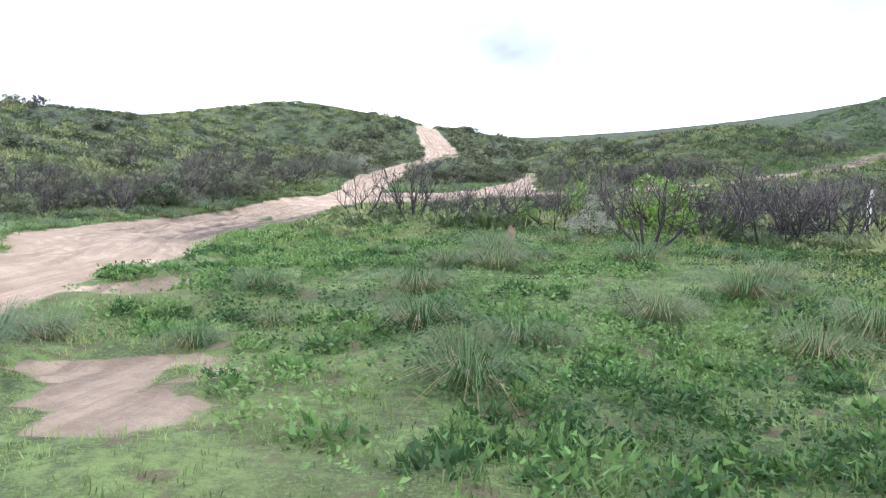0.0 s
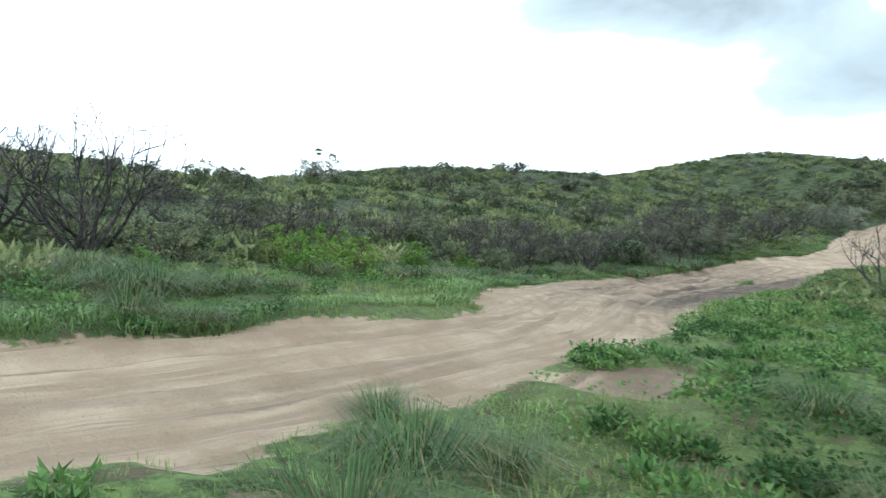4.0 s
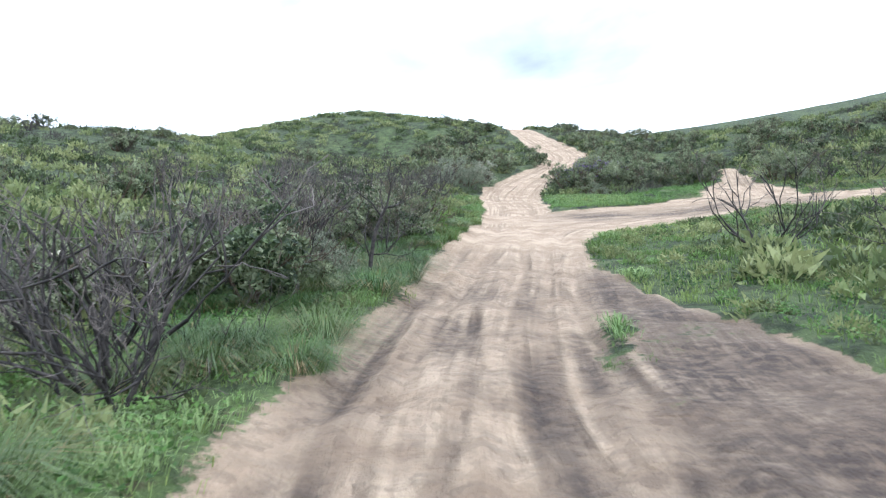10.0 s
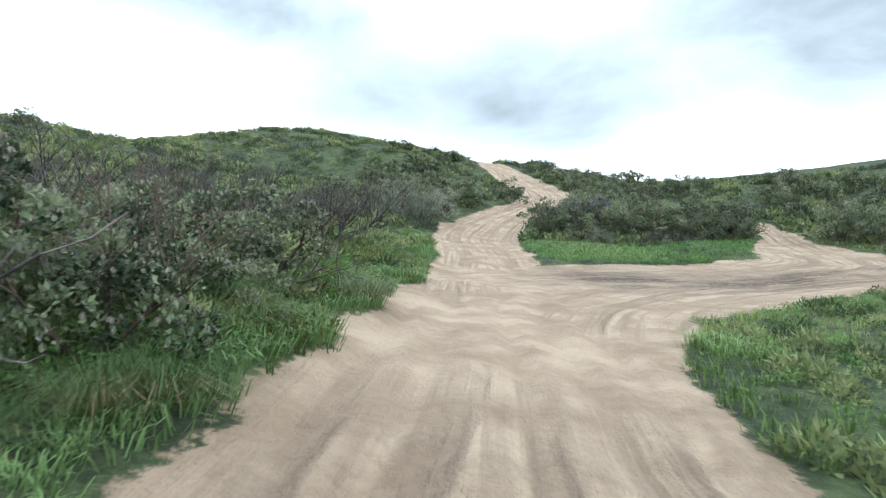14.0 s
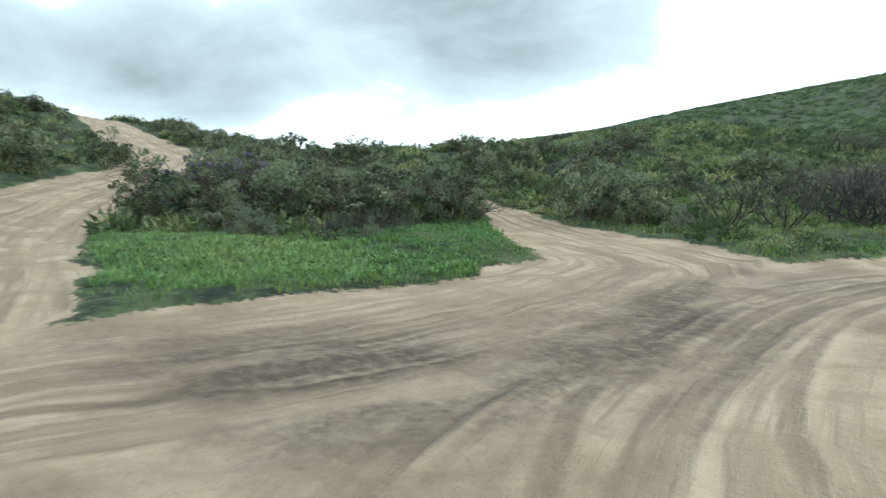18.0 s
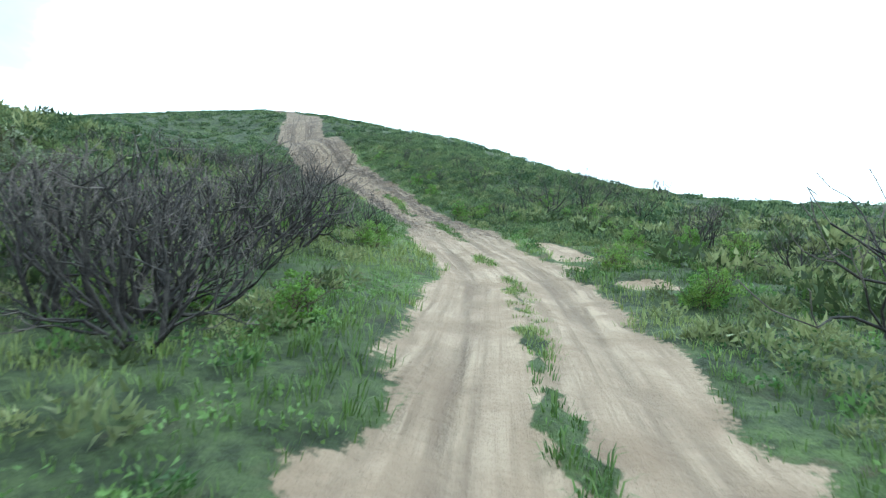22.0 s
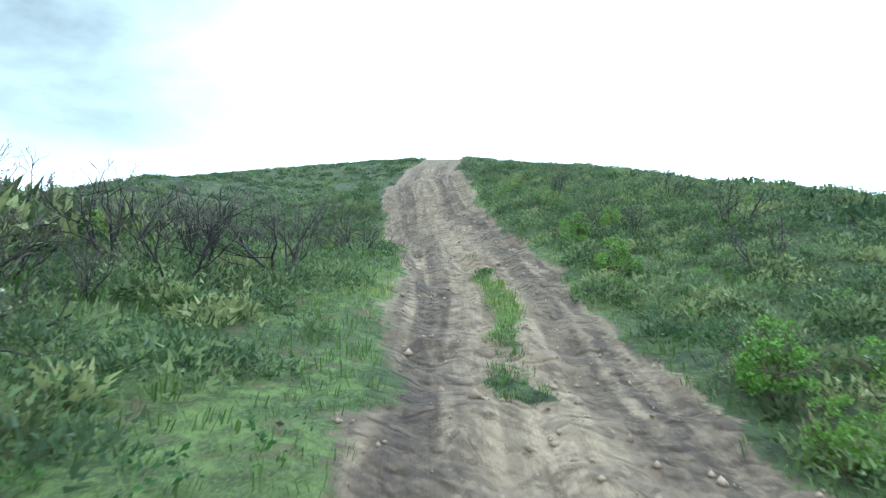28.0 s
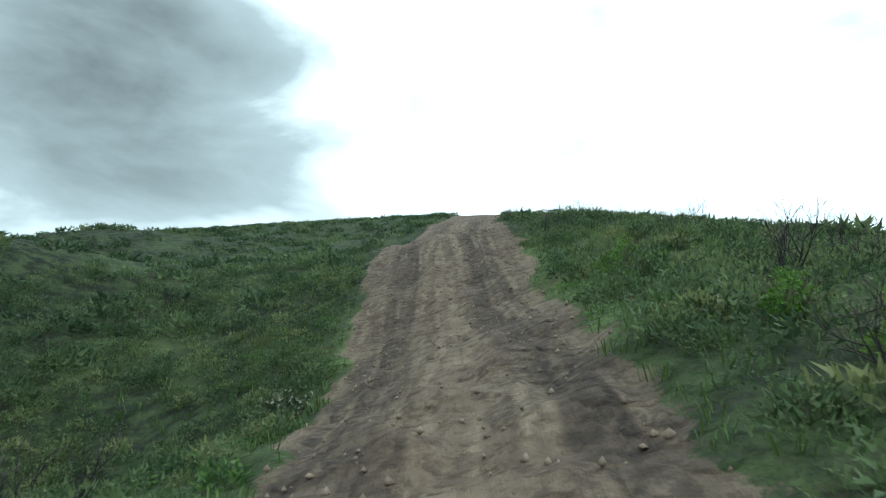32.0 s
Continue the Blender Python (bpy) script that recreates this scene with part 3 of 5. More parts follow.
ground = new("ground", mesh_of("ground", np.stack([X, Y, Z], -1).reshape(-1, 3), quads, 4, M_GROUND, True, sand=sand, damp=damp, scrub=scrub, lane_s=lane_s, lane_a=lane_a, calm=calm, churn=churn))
tagged(ground, "rolling sandy heath with rutted tan vehicle tracks and green turf", "ground", kind="structure")

# ---- plants: makers ----
rng = np.random.default_rng(7)
def unit(v):
    return v / np.maximum(np.linalg.norm(v, axis=-1, keepdims=True), 1e-9)


def tubes(p0, p1, r0, r1, sides):
    """Tapered tubes between two rows of points: verts and quads."""
    p0, p1, r0, r1 = (np.asarray(v, float) for v in (p0, p1, r0, r1))
    ax = unit(p1 - p0)
    ref = np.where(np.abs(ax[:, 2:]) > 0.9, np.array([[1.0, 0, 0]]), np.array([[0, 0, 1.0]]))
    u = unit(np.cross(ax, ref))
    v = np.cross(ax, u)
    ang = np.arange(sides) * 2 * np.pi / sides
    ring = np.cos(ang)[None, :, None] * u[:, None] + np.sin(ang)[None, :, None] * v[:, None]
    verts = np.concatenate([p0[:, None] + ring * r0[:, None, None], p1[:, None] + ring * r1[:, None, None]], 1)
    i = np.arange(sides)
    q = np.stack([i, (i + 1) % sides, (i + 1) % sides + sides, i + sides], -1)
    faces = (np.arange(len(p0)) * 2 * sides)[:, None, None] + q[None]
    return verts.reshape(-1, 3), faces.reshape(-1, 4)


def branching(r, stems, reach, lean, levels, split, thick, wild=0.5, shrink=0.72, up=0.25):
    """Limbs of a plant as (start, end, radius, radius, level)."""
    out = []
    live = []
    for i in range(stems):
        a = 2 * math.pi * (i + r.uniform(-0.35, 0.35)) / stems
        tilt = lean * r.uniform(0.55, 1.15)
        d = np.array([math.cos(a) * math.sin(tilt), math.sin(a) * math.sin(tilt), math.cos(tilt)])
        live.append((np.array([math.cos(a), math.sin(a), 0]) * thick * 1.6 - np.array([0, 0, 0.08]), d, reach * r.uniform(0.75, 1.15), thick * r.uniform(0.7, 1.1), 0))
    while live:
        p, d, size, rad, lev = live.pop()
        steps = 3 if lev < 2 else 2
        for s in range(steps):
            d = unit(d + r.normal(0, wild * 0.33, 3) + np.array([0, 0, up * 0.25]))
            q = p + d * size / steps
            nr = rad * (0.86 if s < steps - 1 else 0.76)
            out.append((p, q, rad, nr, lev))
            if lev + 1 < levels and s >= 1:
                for _ in range(r.integers(split[0], split[1] + 1)):
                    live.append((q, unit(d + r.normal(0, wild, 3) + np.array([0, 0, up])), size * shrink * r.uniform(0.7, 1.15), nr * 0.66, lev + 1))
            p, rad = q, nr
    return out


def limb_mesh(name, limbs, sides, mat, least=0.0):
    a = [np.array([b[i] for b in limbs]) for i in range(4)]
    v, f = tubes(a[0], a[1], np.maximum(a[2], least), np.maximum(a[3], least), sides)
    return mesh_of(name, v, f, 4, mat, True)


def part_of(parent, name, mesh, label=""):
    ob = new(name, mesh)
    ob.parent = parent
    return tagged(ob, label)


def leaves(r, centres, normals, size, slim):
    """Diamond leaves, folded along the middle: verts and triangles."""
    n = len(centres)
    ax = unit(normals + r.normal(0, 0.55, (n, 3)))
    side = unit(np.cross(ax, r.normal(0, 1, (n, 3))))
    up = np.cross(side, ax)
    s = size * r.uniform(0.65, 1.3, (n, 1))
    a, b = centres - ax * s * 0.5, centres + ax * s * 0.5
    l, m = centres + side * s * slim + up * s * 0.12, centres - side * s * slim + up * s * 0.12
    v = np.stack([a, l, b, m], 1).reshape(-1, 3)
    i = np.arange(n)[:, None] * 4
    return v, np.concatenate([i, i + 1, i + 2, i, i + 2, i + 3], 1).reshape(-1, 3)


def bare_shrub(r, height, wide):
    """A burnt, leafless shrub: charred limbs and a haze of grey twigs."""
    root = new("bare_shrub")
    limbs = branching(r, int(r.integers(4, 7)), height * 0.42, wide, 5, (1, 2), height * 0.017, 0.52, 0.70, 0.30)
    crest = np.percentile([b[1][2] for b in limbs], 96)
    limbs = [b for b in limbs if b[1][2] < crest]
    thick, fine = [b for b in limbs if b[4] < 3], [b for b in limbs if b[4] >= 3]
    if len(fine) > 1200:
        fine = [fine[i] for i in sorted(r.choice(len(fine), 1200, replace=False))]
    part_of(root, "branch_frame", limb_mesh("bare_shrub_limbs", thick, 4, M_BARK, 0.006))
    tagged(part_of(root, "twig_mass", limb_mesh("bare_shrub_twigs", fine, 3, M_TWIG, 0.0036), "fine grey leafless twigs"), kind="stuff")
    return tagged(root, "burnt leafless shrub with charred limbs and fine grey twigs", "shrub", "burnt shrubs on the heath")


def leafy_bush(r, height, wide, mat, count, size, slim, label, group, flowers=0, name="leafy_bush", petal=None):
    """A dense bush: stems, and leaves in clumps about its limb ends, with gaps between them."""
    root = new(name)
    limbs = branching(r, int(r.integers(5, 8)), height * 0.46, 0.75, 3, (1, 2), height * 0.022, 0.5, 0.72, 0.15)
    part_of(root, "stem_frame", limb_mesh("bush_stems", limbs, 3, M_STEM, 0.004), "brown woody stems")
    clumps = int(r.integers(46, 60))
    dirs = unit(r.normal(0, 1, (clumps, 3)) * [1, 1, 0.8] + [0, 0, 0.35])
    dirs[:, 2] = np.abs(dirs[:, 2]) * 1.0 - 0.12
    rad = r.uniform(0.55, 0.95, (clumps, 1)) * (0.85 + 0.25 * np.sin(dirs[:, :1] * 5 + r.uniform(0, 6)))
    mid = dirs * rad * [wide * 0.5, wide * 0.5, height * 0.80] + [0, 0, height * 0.14]
    pick = r.integers(0, clumps, count)
    puff = r.uniform(0.07, 0.135, clumps) * height
    jit = unit(r.normal(0, 1, (count, 3)) + dirs[pick] * 0.7 + [0, 0, 0.35]) * puff[pick][:, None] * r.uniform(0.55, 1.05, (count, 1))
    pos = mid[pick] + jit * [1.15, 1.15, 0.85]
    pos[:, 2] = np.maximum(pos[:, 2], 0.03)
    nor = unit(unit(jit) * 0.8 + r.normal(0, 0.5, (count, 3)) + [0, 0, 0.25])
    v, f = leaves(r, pos, nor, size, slim)
    crown = part_of(root, "crown", mesh_of("bush_crown", v, f, 3, mat, tint=np.repeat(r.uniform(0, 1, clumps)[pick], 4)))
    if flowers:
        top = pos[r.choice(count, flowers, replace=False)] + [0, 0, size * 0.4]
        v, f = leaves(r, np.repeat(top, 4, 0), np.tile([[0, 0, 1.0]], (flowers * 4, 1)), size * 0.7, 0.35)
        tagged(part_of(root, "blossom", mesh_of("blossom", v, f, 3, petal or M_FLOWER), "pale flower heads"), kind="stuff")
    return tagged(root, label, "bush", group)


def blades(r, x, y, z, height, bend, wide, per, spread):
    """Grass: per blades at each place, each a bent strip that ends in a point."""
    n = len(x) * per
    base = np.repeat(np.stack([x, y, z], -1), per, 0)
    h = np.repeat(np.broadcast_to(height, len(x)), per) * r.uniform(0.55, 1.15, n)
    a = r.uniform(0, 2 * np.pi, n)
    out = np.stack([np.cos(a), np.sin(a), 0 * a], -1)
    side = np.stack([-np.sin(a), np.cos(a), 0 * a], -1)
    base = base + out * (r.uniform(0, 1, n) * np.repeat(np.broadcast_to(spread, len(x)), per))[:, None]
    b = bend * r.uniform(0.4, 1.3, n)
    up = np.array([0, 0, 1.0])
    mid = base + up * (h * 0.62)[:, None] + out * (h * b * 0.38)[:, None]
    tip = base + up * (h * (1.0 - 0.45 * b))[:, None] + out * (h * b * 1.05)[:, None]
    w = (wide * np.clip(h / np.mean(h), 0.5, 1.6))[:, None]
    v = np.stack([base - side * w, base + side * w, mid + side * w * 0.75, mid - side * w * 0.75, tip], 1).reshape(-1, 3)
    i = np.arange(n)[:, None] * 5
    f = np.concatenate([i, i + 1, i + 2, i, i + 2, i + 3, i + 3, i + 2, i + 4], 1).reshape(-1, 3)
    return v, f


def tussock(r, height):
    ob = new("grass_tussock")
    v, f = blades(r, np.zeros(1), np.zeros(1), np.zeros(1) - 0.03, height, 1.45, 0.0030, 420, 0.28)
    tagged(part_of(ob, "green_tuft", mesh_of("green_tuft", v, f, 3, M_TUSSOCK)), kind="stuff")
    v, f = blades(r, np.zeros(1), np.zeros(1), np.zeros(1) - 0.03, height * 0.7, 1.8, 0.0042, 90, 0.28)
    tagged(part_of(ob, "dry_tuft", mesh_of("dry_tuft", v, f, 3, M_STRAW), "withered straw-brown blades"), kind="stuff")
    return tagged(ob, "dark green arching grass tussock on the turf", "grass tussock", "tussocks on the turf")


def put(ob, x, y, size=1.0, turn=None, sink=0.0):
    """A further one of a kind at a place of the ground."""
    m = pose(x, y, float(ground_z(x, y)) - sink, random.uniform(-5, 5), random.uniform(-5, 5), random.uniform(0, 360) if turn is None else turn)
    c = copy_thing(ob, m)
    c.scale = [size * random.uniform(0.92, 1.08) for _ in range(3)]
    return c


def scatter(n, box, keep):
    """Random places in a box of the plan where keep(x, y, sand) holds."""
    x, y = rng.uniform(box[0], box[1], n), rng.uniform(box[2], box[3], n)
    s = cover(x, y)[0]
    ok = keep(x, y, s)
    return x[ok], y[ok]


# ---- shrubs and bushes, one by one ----
burnt = [bare_shrub(np.random.default_rng(100 + i), h, w) for i, (h, w) in enumerate(((1.5, 0.75), (1.5, 0.95), (1.5, 0.6), (1.5, 1.05), (1.5, 0.8)))]
green = [leafy_bush(np.random.default_rng(200 + i), 1.5, w, M_BUSH, 3600, 0.066, 0.26, "dense dark green heath bush with small leathery leaves", "green bushes on the heath") for i, w in enumerate((2.1, 1.7, 2.6))]
tipped = [leafy_bush(np.random.default_rng(320 + i), 1.5, w, M_BUSH, 3600, 0.066, 0.26, "dense dark bush speckled with pale flower heads", "speckled bushes by the track", 380, "blossoming_bush", M_TIP) for i, w in enumerate((2.2, 1.8))]
silver = [leafy_bush(np.random.default_rng(230 + i), 1.5, 2.2, M_SILVER, 3400, 0.056, 0.24, "rounded bush with grey-green silvery leaves", "silvery bushes by the dune track", name="silvery_bush") for i in range(2)]
fresh = [leafy_bush(np.random.default_rng(260 + i), 0.9, w, M_BRIGHT, 1900, 0.052, 0.25, "low bush with fresh light green leaves", "fresh green bushes", name="low_bush") for i, w in enumerate((1.1, 0.8))]
flowering = leafy_bush(np.random.default_rng(290), 0.6, 0.9, M_BUSH, 700, 0.07, 0.2, "low green bush topped with pale cream flowers", "flowering bushes", 70, name="flowering_bush")
far_green = [leafy_bush(np.random.default_rng(215 + i), 1.5, w, M_BUSH, 1200, 0.115, 0.22, "dense dark green heath bush with small leathery leaves", "green bushes on the heath") for i, w in enumerate((2.2, 1.8))]
tufts = [tussock(np.random.default_rng(300 + i), h) for i, h in enumerate((0.60, 0.5))]
taken = []


def tallness(ob):
    """How high a model stands."""
    meshes = [o.data for o in (ob, *ob.children_recursive) if o.data]
    return max(np.percentile([v.co.z for v in me.vertices], 98) for me in meshes)


TALL = {ob.name: tallness(ob) for ob in (*burnt, *green, *tipped, *far_green, *silver, *fresh, flowering, *tufts)}


def first_or_copy(kinds, used, i, x, y, size, sink=0.0, turn=None):
    """Sets the model itself down first, then copies of it; size: its height in metres."""
    ob = kinds[i % len(kinds)]
    size = size / TALL[ob.name]
    taken.append((x, y))
    if ob.name not in used:
        used.add(ob.name)
        ob.matrix_basis = pose(x, y, float(ground_z(x, y)) - sink, 0, 0, random.uniform(0, 360) if turn is None else turn)
        ob.scale = (size, size, size)
        return ob
    return put(ob, x, y, size, turn, sink)


BURNT_SOUTH = [(5.4, -10.9, 1.9), (7.3, -6.8, 1.9), (12.1, -16.9, 1.2), (14.8, -20.0, 1.35), (16.4, -20.6, 1.4), (18.2, -20.0, 1.5), (11.6, -18.4, 1.2), (-8.4, -26.1, 2.9), (-9.3, -25.4, 2.7), (-10.2, -27.6, 2.5), (-7.4, -24.7, 1.9), (-10.8, -22.1, 2.2), (-7.3, -17.2, 1.5),
               (-5.9, -13.6, 1.5), (-3.2, -11.8, 1.5), (-11.3, -19.1, 1.4), (-9.8, -15.7, 1.3), (-4.0, -14.9, 1.0), (-3.9, -11.0, 1.9), (-4.7, -15.8, 1.0), (-5.2, -12.6, 1.4), (-5.0, -7.2, 1.5), (-4.6, -5.7, 1.5), (-3.6, -6.1, 1.3), (-4.6, -2.6, 1.7), (-5.4, -1.0, 1.8), (-6.0, -3.4, 1.8), (-4.3, -3.2, 1.5), (5.9, -1.5, 2.0), (7.4, -11.8, 2.0)]
BURNT_EAST = [(-6.8, 19.8, 2.3), (-4.2, 21.7, 2.1), (17.2, 19.8, 1.6), (19.0, 19.4, 1.7), (21.9, 19.2, 1.7), (28.6, 20.6, 1.8), (22.6, 11.4, 1.9), (28.1, 20.8, 1.8), (26.4, 21.2, 1.9), (29.7, 20.8, 1.4), (33.4, 20.9, 1.2), (43.9, 17.0, 1.7),
              (45.3, 15.2, 1.6), (42.8, 13.2, 1.4), (33.6, 12.1, 1.1), (30.2, 11.0, 1.0), (31.2, 21.2, 1.05), (44.0, 26.4, 1.2), (42.2, 26.4, 1.25), (42.3, 27.7, 1.2), (48.8, 28.6, 1.2), (40.2, 27.0, 1.1), (51.5, 21.2, 1.0)]
BURNT_TOP = [(43.8, 28.0, 1.0), (50.7, 30.5, 0.7), (51.3, 34.0, 0.8), (51.3, 31.8, 0.6), (52.9, 24.4, 0.7), (52.7, 32.4, 0.8), (57.9, 27.0, 0.8), (59.0, 26.2, 0.8), (38.5, 24.6, 0.9), (36.5, 24.2, 1.0), (48.5, 20.5, 0.9), (55.5, 23.0, 0.8)]
used = set()
for i, (x, y, h) in enumerate(BURNT_SOUTH + BURNT_EAST + BURNT_TOP):
    first_or_copy(burnt, used, i, x, y, h)

THICKETS = [((13.0, 27.0, -22.0, -9.0), 38, 1.2), ((8.5, 14.0, -18, -7), 12, 1.1), ((-15, -4.5, -27, -4), 22, 1.0), ((-7.0, -2.4, -17, 3), 20, 0.95), ((-40, -14, -42, 32), 16, 1.1), ((-13, -3.5, 5, 26), 34, 1.2), ((16, 31, 18.2, 24), 24, 1.0), ((35, 47, 23.2, 31), 26, 0.72), ((34, 60, 8, 19), 14, 0.7),
            ((46, 72, 29, 44), 24, 0.5), ((50, 74, 14, 28), 18, 0.42), ((7, 16, -8, 4), 6, 0.9), ((20, 32, 3, 11), 6, 1.1)]
n_burnt = 0
for box, count, size in THICKETS:
    x, y = scatter(count * 5, box, lambda x, y, s: (s < 0.1) & (way_off(x, y) > 2.3) & (rough(x, y, 4.0, 61) > 0.3) & (rough(x, y, 1.9, 62) > 0.36))
    for a, b in list(zip(x, y))[:count]:
        first_or_copy(burnt, used, n_burnt, a, b, 1.35 * size * random.uniform(0.5, 1.2))
        n_burnt += 1

used_g = set()
TIPPED = [(-2.6, -0.3, 1.35), (-3.7, -0.6, 1.4), (-2.9, 1.1, 1.3), (-4.0, 0.4, 1.4), (-3.3, 1.9, 1.3), (-2.7, 3.2, 1.3), (5.4, 25.0, 1.5), (9.6, 25.4, 1.4), (11.0, 25.6, 1.4), (12.4, 25.3, 1.3), (-3.8, 2.9, 1.4)]
for i, (x, y, h) in enumerate(TIPPED):
    first_or_copy(tipped, used_g, i, x, y, h)
GREEN = [(-3.8, -1.8, 0.9), (-3.6, -7.7, 1.5), (4.3, 26.9, 1.8), (7.3, 26.2, 1.6), (12.6, 26.1, 1.4), (5.8, 29.0, 1.6), (8.5, 28.5, 1.5), (11.5, 28.8, 1.5),
         (16.9, 22.6, 1.5), (15.9, 23.4, 1.6), (17.6, 24.4, 1.5), (3.1, 39.6, 1.7), (7.0, 31.5, 1.7), (9.0, 33.5, 1.6)]
for i, (x, y, h) in enumerate(GREEN):
    first_or_copy(green, used_g, i, x, y, h)
used_s = set()
for i, (x, y, h) in enumerate([(-2.1, 28.2, 2.0), (-1.3, 30.6, 1.6), (-3.4, 27.2, 1.7), (-2.9, 29.2, 2.0), (-3.0, -5.7, 0.9), (-3.5, -5.2, 1.0), (-32.0, 0.6, 2.6), (-31.5, -1.2, 1.8), (8.2, 21.9, 0.45), (5.9, 23.6, 0.9), (16.5, 20.6, 0.8), (-4.4, -1.2, 1.2), (12.2, -20.0, 0.9)]):
    first_or_copy(silver, used_s, i, x, y, h)
n_green = 0
for box, count, size in [((3.5, 16, 25.5, 46), 46, 0.82), ((8, 28, 45, 75), 30, 0.75), ((-8, 0.5, 31, 58), 24, 1.0), ((-14, -4, -3, 24), 10, 0.8), ((-6.5, -2.6, -12, 4), 5, 0.7), ((-14, -3.5, -26, -6), 26, 0.72), ((-42, -12, -42, 34), 42, 0.85), ((17, 30, 24, 40), 16, 0.9), ((6.5, 12.5, 46, 90), 16, 0.75), ((-8, 0.2, 58, 95), 14, 0.8)]:
    x, y = scatter(count * 3, box, lambda x, y, s: (s < 0.1) & (way_off(x, y) > 2.8))
    for a, b in list(zip(x, y))[:count]:
        first_or_copy(green if way_off(a, b) < 9 else far_green, used_g, n_green, a, b, 1.4 * size * random.uniform(0.7, 1.2))
        n_green += 1
used_f = set()
FRESH = [(14.1, -18.9, 1.4), (-2.6, -24.5, 0.75), (-2.4, -23.4, 0.75), (-3.9, -19.8, 0.7), (-3.2, -22.4, 0.7), (-6.2, -22.3, 1.0), (-6.9, -20.4, 1.0), (-5.4, -21.6, 0.8), (47.6, 22.6, 0.6), (50.6, 24.2, 0.6), (36.2, 23.2, 0.6), (34.6, 22.6, 0.6), (30.6, 19.6, 0.6), (22.6, 17.6, 0.5), (12.6, -15.4, 1.2), (11.2, -15.0, 0.9)]
for i, (x, y, h) in enumerate(FRESH):
    first_or_copy(fresh, used_f, i, x, y, h)
n_fresh = 0
for box, count in [((17, 62, 8, 36), 70), ((-9, -1.5, -28, 10), 22)]:
    x, y = scatter(count * 4, box, lambda x, y, s: (s < 0.1) & (way_off(x, y) > 2.2) & (way_off(x, y) < 9))
    for a, b in list(zip(x, y))[:count]:
        first_or_copy(fresh, used_f, n_fresh, a, b, random.uniform(0.3, 0.6))
        n_fresh += 1
used_w = set()
for x, y, h in [(56.2, 33.0, 0.42), (-5.6, -9.0, 0.7), (39.4, 25.2, 0.4)]:
    first_or_copy([flowering], used_w, 0, x, y, h)
M_PURPLE = leaf_material("purple_petal", (0.10, 0.07, 0.14), (0.20, 0.15, 0.27), (0.16, 0.12, 0.20), 0.7)
purple = leafy_bush(np.random.default_rng(340), 1.5, 2.0, M_BUSH, 2600, 0.066, 0.26, "dark green bush covered with dull purple flowers", "purple bushes", 700, "purple_bush", M_PURPLE)
TALL[purple.name] = tallness(purple)
used_p = set()
for x, y, h in [(5.6, 27.8, 1.9), (6.9, 28.4, 1.7)]:
    first_or_copy([purple], used_p, 0, x, y, h)
used_t = set()
TUFTS = [(8.7, -26.2, 1.1), (6.6, -26.6, 0.8), (5.3, -29.1, 0.8), (4.9, -29.5, 1.0), (5.5, -30.6, 1.0), (3.9, -28.8, 0.6), (8.9, -28.2, 1.1), (9.9, -28.7, 0.8), (9.4, -30.0, 1.0), (11.6, -27.6, 1.0), (12.9, -26.8, 1.1), (14.0, -25.2, 1.0), (12.6, -29.2, 1.0), (13.6, -28.4, 1.1), (7.2, -28.0, 0.6), (6.8, -29.2, 0.6), (10.6, -23.4, 0.8), (12.4, -23.6, 1.0)]
TUFTS += [(-1.75, -5.0, 1.2), (-2.0, -6.6, 1.0), (-1.9, -3.2, 1.1), (-2.1, -9.4, 1.1)]
for i, (x, y, h) in enumerate(TUFTS):
    first_or_copy(tufts, used_t, i, x, y, h * 0.34)
x, y = scatter(500, (-4.0, 0.9, -31, 8), lambda x, y, s: (s < 0.25) & (way_off(x, y) > 1.7))
for i, (a, b) in enumerate(list(zip(x, y))[:90]):
    first_or_copy(tufts, used_t, i, a, b, random.uniform(0.2, 0.36))
x, y = scatter(260, (8, 20, -31, -18), lambda x, y, s: (s < 0.25) & (way_off(x, y) > 2.0))
for i, (a, b) in enumerate(list(zip(x, y))[:24]):
    first_or_copy(tufts, used_t, i, a, b, random.uniform(0.16, 0.36))

# ---- ground cover ----
def near_density(x, y):
    d = way_off(x, y)
    return np.clip(1.25 - d / 15, 0.06, 1)


def stuff(name, mesh, label, category):
    return tagged(new(name, mesh), label, category, kind="stuff")


def turf(name, x, y, per, wide, low, high, spread, mat, label, bend=0.75):
    tall = low + (high - low) * (0.65 * rough(x, y, 2.4, 71) + 0.35 * rough(x, y, 0.7, 72))
    tall = tall * (1 - 0.4 * smooth(9 - np.hypot(x - 8, y + 27), 0, 4))
    v, f = blades(rng, x, y, ground_z(x, y) - 0.02, tall, bend, wide, per, spread)
    stuff(name, mesh_of(name, v, f, 3, mat, tint=np.repeat(smooth(rough(x, y, 5.0, 73), 0.3, 0.8), per * 5)), label, "grass")


